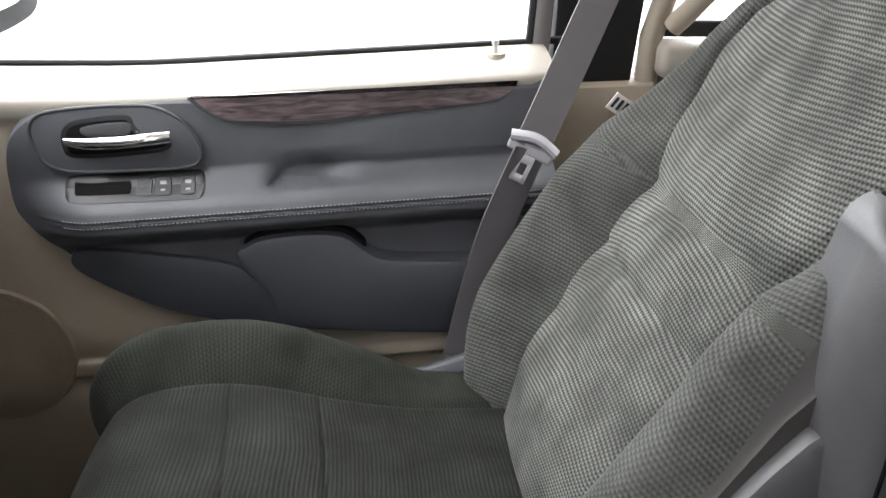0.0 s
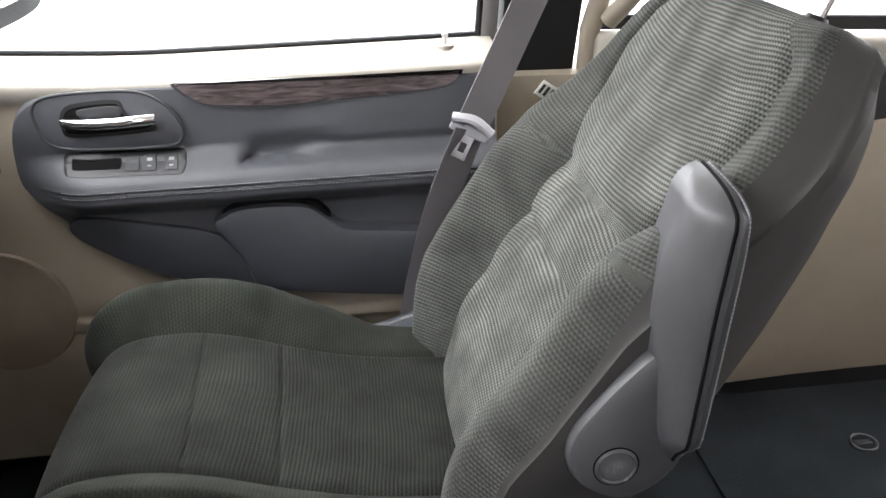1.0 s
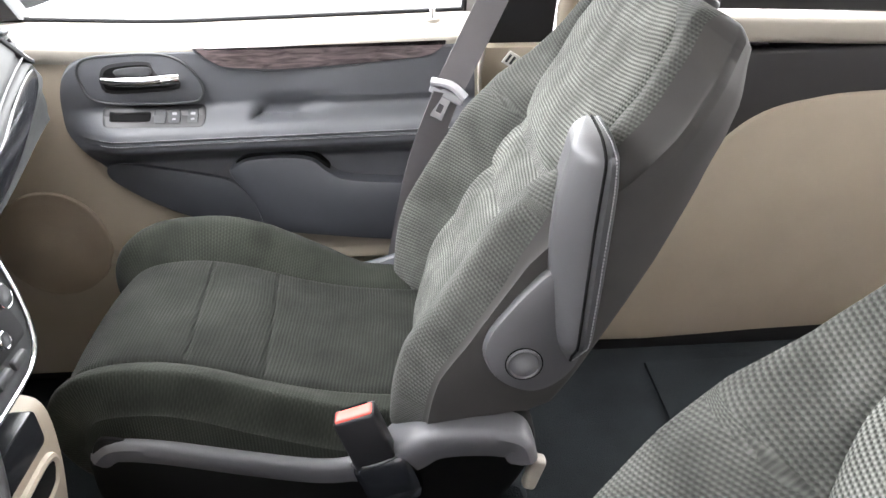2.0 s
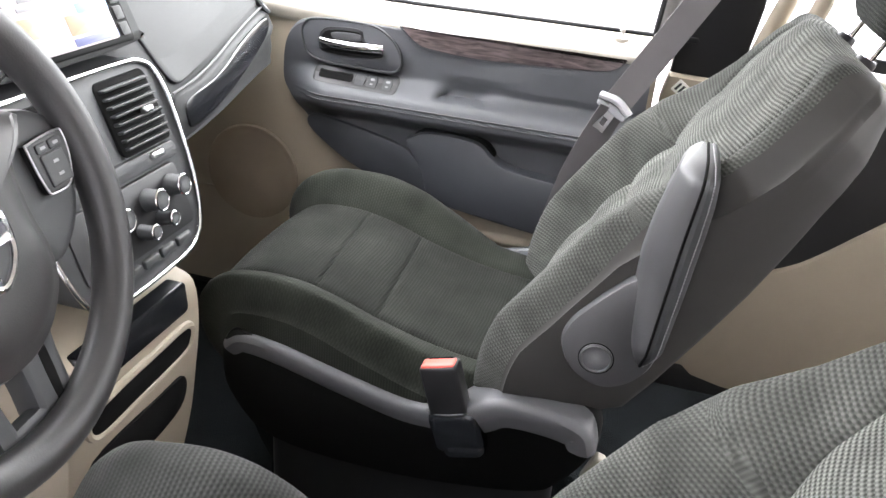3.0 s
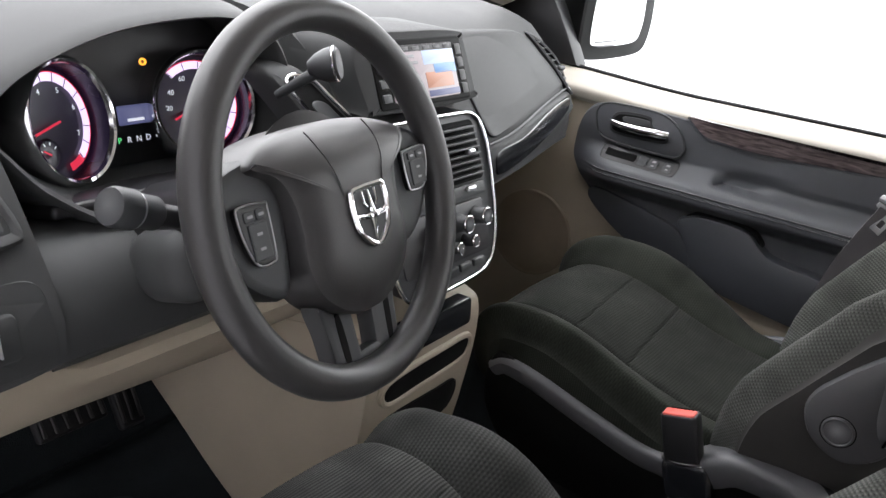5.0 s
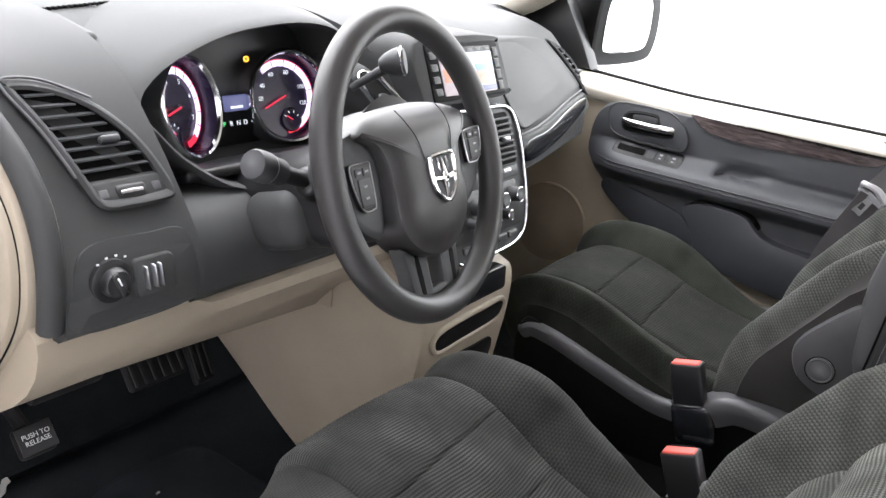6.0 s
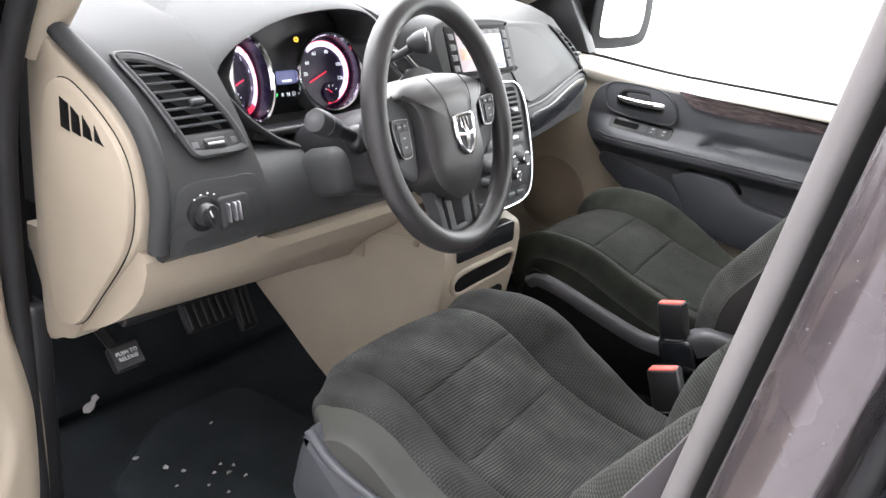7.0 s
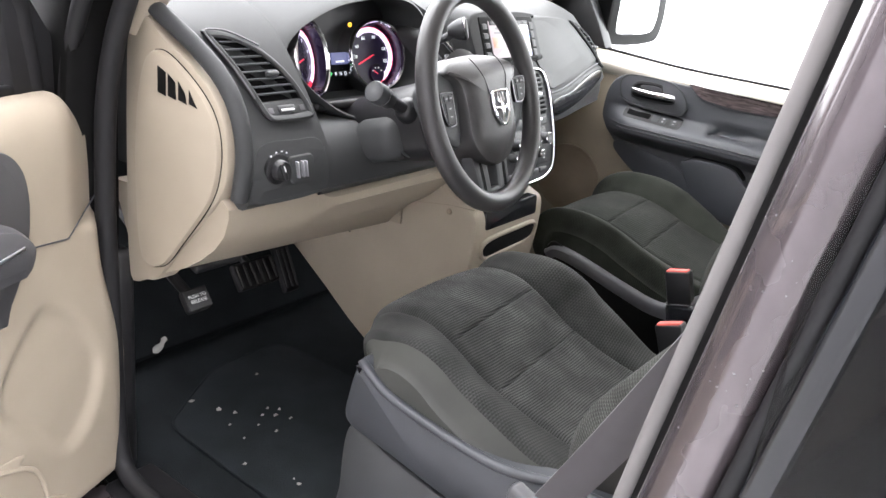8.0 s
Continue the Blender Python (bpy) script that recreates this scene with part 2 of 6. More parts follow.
def woodgrain(name):
    mat, nt, b = nodes_of(name)
    tc = nt.nodes.new("ShaderNodeTexCoord")
    mp = nt.nodes.new("ShaderNodeMapping")
    mp.inputs["Scale"].default_value = (3.2, 14, 22)
    link(nt, tc.outputs["Object"], mp.inputs["Vector"])
    nz = nt.nodes.new("ShaderNodeTexNoise")
    nz.inputs["Scale"].default_value, nz.inputs["Detail"].default_value, nz.inputs["Distortion"].default_value = 7.0, 6, 0.9
    link(nt, mp.outputs[0], nz.inputs["Vector"])
    cr = nt.nodes.new("ShaderNodeValToRGB")
    cr.color_ramp.elements[0].position, cr.color_ramp.elements[1].position = 0.34, 0.68
    cr.color_ramp.elements[0].color, cr.color_ramp.elements[1].color = (0.055, 0.042, 0.044, 1), (0.19, 0.15, 0.148, 1)
    link(nt, nz.outputs["Fac"], cr.inputs[0])
    link(nt, cr.outputs[0], b.inputs["Base Color"])
    b.inputs["Roughness"].default_value = 0.22
    b.inputs["Coat Weight"].default_value = 1.0
    b.inputs["Coat Roughness"].default_value = 0.05
    return mat


FABRIC = fabric("ribbed_charcoal_fabric", (0.032, 0.034, 0.030), (0.192, 0.197, 0.181), rib=0.0047, dot=0.0042, wave=0.014, contrast=0.85)
FABRIC_SIDE = fabric("checked_charcoal_fabric", (0.040, 0.042, 0.038), (0.108, 0.111, 0.102), rib=0.0047, dot=0.0047, contrast=0.85)
# plain cloth, its colour darkened for the shade on the passenger cushion
FABRIC_PLAIN_SHADED = fabric("plain_charcoal_fabric", (0.0092, 0.0101, 0.0084), (0.0298, 0.0314, 0.0275), rib=0.0046, dot=0.0042, depth=0.0006, wave=0.012, dashes=0.22)
# checked cloth with the same shade in its colour, for that cushion's bolsters
FABRIC_BOLSTER_SHADED = fabric("dark_checked_bolster", (0.0135, 0.0150, 0.0122), (0.042, 0.0455, 0.0375), rib=0.0042, dot=0.0040, depth=0.0003, contrast=0.5)
FABRIC_WORN = fabric("worn_charcoal_fabric", (0.021, 0.0213, 0.0205), (0.105, 0.107, 0.103), rib=0.0044, dot=0.0040, depth=0.0005, wave=0.016, contrast=0.6, dashes=0.14)
FABRIC_EDGE = fabric("worn_checked_bolster", (0.022, 0.0225, 0.0215), (0.080, 0.082, 0.078), rib=0.0048, dot=0.0046, depth=0.0003, contrast=0.45, dashes=0.35)
PANEL_CLOTH = surface("grey_vinyl_cloth", (0.050, 0.0485, 0.046), 0.72, spec=0.25, grain=1400, relief=0.2)
SIDE_VINYL = surface("worn_olive_vinyl", (0.044, 0.0455, 0.041), 0.55, spec=0.3, grain=900, relief=0.25, vary=0.2)
GREY = surface("grey_seat_plastic", (0.078, 0.078, 0.082), 0.45, grain=1100, relief=0.35)
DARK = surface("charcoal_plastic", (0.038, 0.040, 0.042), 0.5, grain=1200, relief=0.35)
DASH = surface("dark_dash_vinyl", (0.041, 0.0425, 0.0425), 0.58, grain=1300, relief=0.5, vary=0.08, spec=0.22)
BLACK = surface("black_plastic", (0.012, 0.012, 0.013), 0.42, grain=900, relief=0.2)
# near-black for small details and for shade inside openings built as sheets
SHADE_DETAIL_BLACK = surface("black_recess", (0.004, 0.004, 0.004), 0.8, relief=0, spec=0.12)
GLOSS = surface("gloss_black_trim", (0.010, 0.011, 0.013), 0.22, relief=0, coat=0.12)
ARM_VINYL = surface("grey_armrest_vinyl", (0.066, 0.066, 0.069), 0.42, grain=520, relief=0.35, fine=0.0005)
LEATHER = surface("black_leatherette", (0.073, 0.076, 0.083), 0.50, grain=520, relief=0.45, spec=0.38, fine=0.0005)
SOFT_BLACK = surface("black_moulded_plastic", (0.042, 0.045, 0.051), 0.43, grain=700, relief=0.3)
WHEEL_SKIN = surface("black_wheel_leather", (0.034, 0.033, 0.033), 0.40, grain=620, relief=0.3, fine=0.0004)
LATCH_GREY = surface("pale_grey_plastic", (0.27, 0.27, 0.28), 0.4, relief=0.1)
BEIGE = surface("beige_plastic", (0.325, 0.279, 0.216), 0.55, grain=1000, relief=0.35, vary=0.05)
GRILLE = surface("beige_speaker_mesh", (0.25, 0.205, 0.155), 0.7, grain=700, relief=1.0, fine=0.001)
CREAM = surface("cream_sill_plastic", (0.34, 0.315, 0.268), 0.5, grain=1000, relief=0.3, vary=0.05)
CHROME = surface("chrome", (0.86, 0.86, 0.88), 0.10, 1.0, relief=0, vary=0.03)
SATIN = surface("satin_silver", (0.62, 0.62, 0.64), 0.32, 1.0, relief=0.1)
STEEL = surface("bare_steel", (0.50, 0.50, 0.51), 0.35, 1.0, grain=300, relief=0.1)
WOOD = woodgrain("dark_burl_trim")
CARPET = surface("black_carpet", (0.014, 0.0168, 0.0185), 0.95, grain=420, relief=1.0, fine=0.003, spec=0.1, vary=0.3)
MAT_CLOTH = surface("dark_floor_mat", (0.020, 0.0242, 0.0265), 0.95, grain=520, relief=1.0, fine=0.003, spec=0.1, vary=0.25)
WEB = surface("grey_belt_webbing", (0.115, 0.108, 0.112), 0.55, grain=700, relief=0.4)
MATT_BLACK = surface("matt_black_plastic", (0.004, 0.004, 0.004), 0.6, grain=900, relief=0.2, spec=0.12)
SEAL_GREY = surface("grey_weathered_seal", (0.15, 0.142, 0.138), 0.6, grain=500, relief=0.3)
RED = surface("red_button", (0.62, 0.07, 0.05), 0.45, relief=0)
RUBBER = surface("black_rubber_seal", (0.011, 0.011, 0.012), 0.60, grain=300, relief=0.15, spec=0.28)
PAINT = surface("dark_grey_metallic_paint", (0.100, 0.084, 0.090), 0.27, 0.55, grain=2600, relief=0.06, coat=1.0, vary=0.22)
WHITE = surface("white_print", (0.75, 0.75, 0.75), 0.5, relief=0)
PAPER = surface("paper_scrap", (0.27, 0.265, 0.245), 0.9, relief=0.2)
LABEL_CLOTH = surface("white_tag_cloth", (0.62, 0.60, 0.56), 0.8)
HEADLINER = surface("light_headliner", (0.74, 0.70, 0.63), 0.9, grain=600, relief=0.4)
DIMMER_GREY = surface("grey_booth_wall", (0.46, 0.46, 0.47), 0.7, grain=20, relief=0.1)
BOOTH_FLOOR = surface("grey_booth_floor", (0.36, 0.36, 0.36), 0.6, grain=60, relief=0.1)
GLASS = pane("window_glass", (0.93, 0.95, 0.94), 0.10)
TINTED = pane("tinted_glass", (0.50, 0.49, 0.49), 0.45)
MIRROR = surface("mirror_glass", (0.92, 0.93, 0.93), 0.02, 1.0, relief=0, vary=0.0)
RING_WHITE = glow("gauge_white", (0.86, 0.72, 1.0), 1.25)
RING_RED = glow("gauge_red", (1.0, 0.04, 0.10), 0.7)
AMBER = glow("amber_lamp", (1.0, 0.42, 0.05), 1.6)
GREEN = glow("green_letter", (0.1, 0.9, 0.25), 1.0)
LETTER = glow("white_letter", (0.85, 0.88, 1.0), 0.8)
LCD = glow("blue_display", (0.10, 0.11, 0.24), 0.8)
FACE = surface("gauge_face", (0.022, 0.016, 0.045), 0.25, relief=0)

# ---- setting: ground, body shell, floor, roof ----
bm = bmesh.new()
for q in ((-60, -60), (60, -60), (60, 60), (-60, 60)):
    bm.verts.new((q[0], q[1], -0.42))
bm.faces.new(bm.verts)
solo("ground", bm, BOOTH_FLOOR, "grey smooth booth floor under the vehicle", "floor", kind="structure")

# unseen wall, added to cut the light that reaches the driver side
solo("wall_booth", rbox(pose(0, -3.4, 2.6), 18, 0.2, 6.04, 0.02), DIMMER_GREY, "grey wall along the open side of the booth", "wall", kind="structure")

# second unseen wall, added to hold light off the open driver door
solo("wall_booth", rbox(pose(4.6, -1.85, 2.6), 0.2, 2.9, 6.04, 0.02), DIMMER_GREY, "grey end wall of the booth behind the vehicle", "wall", kind="structure")

# carpeted cabin floor, with the toe board rising ahead
rings = []
for y in (-0.80, -0.40, 0.0, 0.40, 0.80):
    rings.append([Vector((x, y, z)) for x, z in curve([(2.4, 0.012), (0.6, 0.012), (-0.54, 0.014), (-0.64, 0.07), (-0.77, 0.30), (-0.80, 0.58)], 6)])
bm = skin(rings, closed_ring=False, cap=False)
solo("floor", bm, CARPET, "black loop carpet on the cabin floor and toe board", "carpet", kind="structure")
solo("floor_pan", rbox(pose(0.8, 0, -0.06), 3.3, 1.74, 0.10, 0.02), BLACK, "black floor pan under the carpet", "floor pan", kind="structure")

# roof with headliner
solo("ceiling", rbox(pose(1.17, 0, 1.30), 2.46, 1.56, 0.05, 0.02), HEADLINER, "light cloth headliner under the roof", "ceiling", kind="structure")
solo("roof", rbox(pose(1.17, 0, 1.355), 2.56, 1.66, 0.05, 0.02), PAINT, "dark grey metallic painted roof", "roof", kind="structure")
solo("rocker", rbox(pose(0.9, 0.885, 0.0), 3.1, 0.12, 0.10, 0.02), BLACK, "black passenger side rocker trim under the doors", "sill", kind="structure")
# firewall and rear wall
solo("wall_front", rbox(pose(-0.86, 0, 0.33), 0.06, 1.74, 0.98, 0.01), BLACK, "black bulkhead ahead of the toe board", "bulkhead", kind="structure")
solo("wall_rear", rbox(pose(2.42, 0, 0.33), 0.06, 1.74, 0.80, 0.01), BEIGE, "beige trim panel of the closed tailgate", "tailgate", kind="structure")

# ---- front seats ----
def front_seat(yc, dx, dz, side, label, arm_up=True, cloth=FABRIC_PLAIN_SHADED, edge=FABRIC_BOLSTER_SHADED, short=0.0, nose=0.0, inn=0.208, drop=0.040, slim=0.62, swell=1.0, inside=0.30, trim=GREY, lift=0.0, side_cloth=None):
    """A front seat about the line y = yc; side: +1 where its outer flank faces +y. Shapes are given for a seat whose insert seams lie at x 0.05 and 0.145."""
    seat = thing("front_seat", (0.2 + dx, yc, 0.0), label, "seat", "front seats")

    def at(x, w, z):
        return Vector((x + dx, yc + side * w, z + dz))

    # cushion: rows from the underside of the nose, over it and back
    spine = curve([(-0.06, 0.262), (-0.122, 0.285), (-0.146, 0.335), (-0.136, 0.385), (-0.092, 0.417), (-0.02, 0.424), (0.05, 0.412), (0.145, 0.385), (0.26, 0.362), (0.42, 0.347)], 22)
    spine = [Vector((p.x + (short + nose) * (1 - step(0.0, 0.30, p.x)), p.y + lift * (1 - step(-0.05, 0.11, p.x)))) for p in spine]
    n = 56
    half = 0.232

    def section(w, rise):
        a = abs(w)
        h = 0.006 * (1 - (a / 0.134) ** 2) if a < 0.134 else 0.0
        h += rise * step(0.130, 0.186, a) - 0.005 * bump(0.136, 0.007, a)
        h -= 0.052 * step(0.192, 0.232, a) ** 1.5
        return h

    def plate(w0, w1, m, seams):
        rings, uvs = [], []
        run = 0.0
        for i, p in enumerate(spine):
            if i:
                run += (p - spine[i - 1]).length
            t = (spine[min(i + 1, len(spine) - 1)] - spine[max(i - 1, 0)]).normalized()
            nv = Vector((-t.y, t.x))
            rise = step(0.02, 0.20, run)
            ring, uv = [], []
            for j in range(m + 1):
                u0 = lerp(w0, w1, j / m)
                w = u0 if u0 > -0.136 else -0.136 + (u0 + 0.136) * slim
                h = section(u0, interp([(0.0, 0.044), (0.06, 0.047), (0.11, 0.045), (0.16, 0.038), (0.20, 0.029), (0.26, 0.010), (0.40, 0.004)], p.x - 0.5 * short) * (swell if u0 > 0 else inside)) * lerp(0.35, 1.0, rise)
                h -= lift * (1 - step(-0.03, 0.11, p.x)) * step(0.120, 0.186, abs(u0)) * (1.0 if u0 < 0 else 1.3)
                if seams:
                    h -= 0.0042 * (bump(0.05 + short - 0.06 * side * w, 0.0048, p.x) + bump(0.145 + short - 0.06 * side * w, 0.0048, p.x)) * (1 - step(0.120, 0.136, abs(w)))
                    h += 0.004 * (bump(0.0975 + short, 0.05, p.x)) * (1 - step(0.06, 0.134, abs(w)))
                corner = (0.060 if w < 0 else 0.060 + 1.2 * lift) * (abs(w) / half) ** 5 * (1 - step(0.04, 0.30, run))
                ring.append(at(p.x + nv.x * h + corner, w, p.y + nv.y * h))
                uv.append((w, run + 0.35 * w * w))
            rings.append(ring)
            uvs.append(uv)
        return rings, uvs

    r, u = plate(-0.136, 0.136, 40, True)
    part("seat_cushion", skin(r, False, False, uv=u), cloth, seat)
    for s in (-1, 1):
        r, u = plate(s * 0.136, s * half, 20, False)
        # flank of the bolster, down to the trim
        for i, ring in enumerate(r):
            e = ring[-1]
            low = 0.26 + dz
            for k in (0.35, 0.7, 1.0):
                ring.append(Vector((e.x + 0.0, e.y + side * s * (0.006 - 0.014 * k), lerp(e.z, min(low, e.z), k))))
                u[i].append((u[i][20][0] + s * 0.1 * k, u[i][20][1]))
        cut = 15 if side_cloth and s > 0 else len(r[0]) - 1
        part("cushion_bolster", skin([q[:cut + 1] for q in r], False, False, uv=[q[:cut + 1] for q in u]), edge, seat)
        if cut == 15:
            part("cushion_side", skin([q[15:] for q in r], False, False), side_cloth, seat, "smooth worn vinyl side of the cushion")

    # backrest: centre line of its front, leaning back
    back = curve([(0.345, 0.335), (0.374, 0.42), (0.428, 0.505), (0.479, 0.578), (0.529, 0.652), (0.578, 0.728), (0.612, 0.780), (0.630, 0.806), (0.645, 0.827)], 8)
    total = sum((b - a).length for a, b in zip(back, back[1:]))

    def width(v):
        return interp([(0, 0.205), (0.12, 0.232), (0.30, 0.247), (0.60, 0.247), (0.75, 0.243), (0.86, 0.234), (0.94, 0.217), (1.0, 0.190)], v)

    def seam_at(v):
        return interp([(0, 0.118), (0.25, 0.136), (0.44, 0.142), (0.56, 0.134), (0.60, 0.134), (0.70, 0.156), (0.85, 0.176), (0.94, 0.160), (1.0, 0.120)], v)

    def front(w, v):
        wd = width(v)
        a = abs(w)
        sm = seam_at(v)
        hi = interp([(0, 0.036), (0.2, 0.058), (0.50, 0.060), (0.62, 0.046), (0.72, 0.022), (0.82, 0.008), (1, 0.0)], v)
        d = hi * step(sm * 0.97, min(wd * 0.93, sm + 0.062), a)
        d -= 0.010 * bump(sm, 0.011, a) * (1 - step(0.93, 1.0, v))
        d -= 0.046 * step(0.86, 1.0, a / wd) ** 1.5
        if a < sm:
            d += 0.010 * (1 - (a / sm) ** 2)
            # welts straight across the insert, with soft pads between
            for c in (0.44, 0.59):
                d -= 0.008 * bump(c, 0.017, v)
            d += 0.005 * (bump(0.36, 0.08, v) + bump(0.515, 0.07, v) + bump(0.20, 0.10, v) + bump(0.68, 0.09, v))
        return d

    m = 80

    def across(j, v):
        """The place across the backrest of column j."""
        wd, sm = width(v), seam_at(v)
        edge = min(max(lerp(0.975, 0.925, step(0.40, 0.75, v)) * wd, sm + 0.012), wd * 0.985)
        if j < 8:
            return lerp(-wd, -edge, j / 8)
        if j < 22:
            return lerp(-edge, -sm, (j - 8) / 14)
        if j <= 58:
            return lerp(-sm, sm, (j - 22) / 36)
        if j <= 72:
            return lerp(sm, edge, (j - 58) / 14)
        return lerp(edge, wd, (j - 72) / 8)

    rings, uvs, shells = [], [], []
    run = 0.0
    for i, p in enumerate(back):
        if i:
            run += (p - back[i - 1]).length
        v = run / total
        t = (back[min(i + 1, len(back) - 1)] - back[max(i - 1, 0)]).normalized()
        nv = Vector((-t.y, t.x))
        wd = width(v)
        ring, uv, shell = [], [], []
        girth = 0.0
        for j in range(m + 1):
            w = across(j, v)
            d = front(w, v)
            ring.append(at(p.x + nv.x * d, w, p.y + nv.y * d))
            if j:
                girth += (ring[-1] - ring[-2]).length
            uv.append((girth, run + (1.0 * w * w if v < 0.59 else 0.9 * 0.018 - 0.6 * (w * w - 0.018))))
        d0 = front(wd, v)
        dt = interp([(0, -0.100), (0.08, -0.130), (0.20, -0.148), (0.40, -0.140), (0.60, -0.128), (0.80, -0.112), (0.92, -0.106), (1.0, -0.094)], v)
        # flat flank, a crisp rear corner and a flat back
        turn = min(0.058, wd * 0.30)
        edge_w = [(wd, d0), (wd - 0.001, d0 - 0.012), (wd - 0.10 * turn, lerp(d0, dt, 0.25)), (wd - 0.38 * turn, lerp(d0, dt, 0.6)), (wd - 0.84 * turn, lerp(d0, dt, 0.955)), (wd - 0.93 * turn, lerp(d0, dt, 0.99)), (wd - 1.25 * turn, dt - 0.001), (wd * 0.45, dt - 0.008)]
        for w, d in edge_w + [(0.0, dt - 0.010)] + [(-w, d) for w, d in reversed(edge_w)]:
            shell.append(at(p.x + nv.x * d, w, p.y + nv.y * d))
        rings.append(ring)
        uvs.append(uv)
        shells.append(shell)
    # round the top over: front and shell draw together towards one crest
    tdir = (back[-1] - back[-2]).normalized()
    td, nv = Vector((tdir.x, 0, tdir.y)), Vector((-tdir.y, 0, tdir.x))
    base = at(back[-1].x, 0, back[-1].y)
    crest = sum((p - base).dot(nv) for p in (rings[-1][m // 2], shells[-1][8])) / 2
    last, last_shell = rings[-1], shells[-1]

    def turned(p, a):
        rel = p - base
        d = rel.dot(nv)
        lift = rel.dot(td) + 0.020 * math.sin(a)
        return base + td * lift + nv * (crest + (d - crest) * math.cos(a)) + Vector((0, rel.y * (1 - 0.16 * (1 - math.cos(a))), 0))

    for k in (0.25, 0.5, 0.7, 0.85, 1.0):
        a = k * math.pi / 2
        rings.append([turned(p, a) for p in last])
        uvs.append([(x, y + 0.05 * k) for x, y in uvs[len(back) - 1]])
        shells.append([turned(p, a) for p in last_shell])
    part("backrest", skin([r[22:59] for r in rings], False, False, uv=[q[22:59] for q in uvs]), FABRIC, seat, "ribbed dark grey cloth insert with welted seams")
    for a, b in ((8, 22), (58, 72)):
        part("backrest_bolster", skin([r[a:b + 1] for r in rings], False, False, uv=[q[a:b + 1] for q in uvs]), FABRIC_SIDE, seat, "checked dark grey cloth side bolster")
    part("backrest_shell", skin([r[72:] + sh[1:-1] + r[:9] for r, sh in zip(rings, shells)], False, False), PANEL_CLOTH, seat, "plain grey cloth side and back of the backrest", angle=70)

    # headrest on two chrome posts
    ax = Vector((0.40, 0, 0.916)).normalized()
    foot = at(0.692, 0, 0.812)
    for s in (-1, 1):
        p0 = foot + Vector((0, s * 0.072, 0))
        part("headrest_post", tube([p0 - ax * 0.04, p0 + ax * 0.11], 0.0066, 12), CHROME, seat)
        part("post_sleeve", lathe([(0.0, 0.008), (0.010, 0.008), (0.012, 0.004), (0.012, -0.006)], aim(p0 + ax * 0.004, ax, (0, 1, 0)), 18), BLACK, seat)
    rows = []
    for k in range(13):
        t = k / 12
        hw = 0.135 * (1 - (2 * t - 1) ** 4 * 0.35) if 0 < t < 1 else 0.085
        th = 0.048 * math.sin(math.pi * (0.12 + 0.76 * t)) if 0 < t < 1 else 0.012
        c = foot + ax * (0.036 + 0.18 * t)
        nx = Vector((-ax.z, 0, ax.x))
        rows.append([c + Vector((0, hw * (abs(math.cos(2 * math.pi * a / 32)) ** 0.6) * (1 if math.cos(2 * math.pi * a / 32) >= 0 else -1), 0)) + nx * th * (abs(math.sin(2 * math.pi * a / 32)) ** 0.7) * (1 if math.sin(2 * math.pi * a / 32) >= 0 else -1) for a in range(32)])
    part("headrest", skin(rows, uv=[[(a * 0.02, k * 0.015) for a in range(32)] for k in range(13)]), FABRIC_PLAIN_SHADED, seat)

    # trim along the inner flank, sweeping up to the hinge of the backrest
    loop = [(-0.045, 0.395), (0.0, 0.392), (0.14, 0.362), (0.225, 0.346), (0.275, 0.352), (0.32, 0.385), (0.36, 0.410), (0.43, 0.410), (0.482, 0.390), (0.490, 0.340), (0.455, 0.275), (0.40, 0.235), (0.20, 0.205), (0.02, 0.215), (-0.05, 0.28), (-0.062, 0.345)]
    def flank(name, pts, w0, w1, mat, bev, lab=""):
        lp = [Vector((p[0] + dx, p[1] + dz - (drop if w0 < 0 else 0.0))) for p in curve(pts, 5, True)]
        return part(name, slab(lp, "y", yc + side * w0, yc + side * w1, bev), mat, seat, lab)
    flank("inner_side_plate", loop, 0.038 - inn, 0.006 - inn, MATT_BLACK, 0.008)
    crest = curve([(-0.058, 0.372), (-0.030, 0.392), (0.03, 0.388), (0.14, 0.362), (0.225, 0.345), (0.275, 0.352), (0.315, 0.384), (0.36, 0.410), (0.43, 0.410), (0.476, 0.394), (0.490, 0.360)], 6)
    rows = []
    for i, p in enumerate(crest):
        t = (crest[min(i + 1, len(crest) - 1)] - crest[max(i - 1, 0)]).normalized()
        nd = Vector((t.y, -t.x))
        k = i / (len(crest) - 1)
        deep = 0.048 * (0.70 + 0.30 * math.sin(math.pi * k) ** 0.5)
        flare = -0.034 * step(0.25, 0.33, p.x)
        ring = []
        for off, w in ((0.0, 0.038), (0.0, 0.011), (0.003, 0.004), (0.010, 0.0), (0.6 * deep, 0.003), (deep, 0.011), (deep, 0.038)):
            q = p + nd * off
            ring.append(at(q.x, w - inn + (flare if w < 0.03 else 0.0), q.y - drop))
        rows.append(ring)
    part("inner_side_trim", skin(rows), trim, seat, "plastic side trim with a swept upper edge")
    flank("seat_riser", [(-0.02, 0.25), (0.45, 0.25), (0.47, 0.10), (0.45, 0.016), (0.03, 0.016), (-0.01, 0.10)], 0.093 - inn, 0.060 - inn, CARPET, 0.012)
    upper = [(-0.024, 0.400), (-0.002, 0.382), (0.04, 0.362), (0.149, 0.346), (0.247, 0.344), (0.332, 0.364), (0.42, 0.372)]
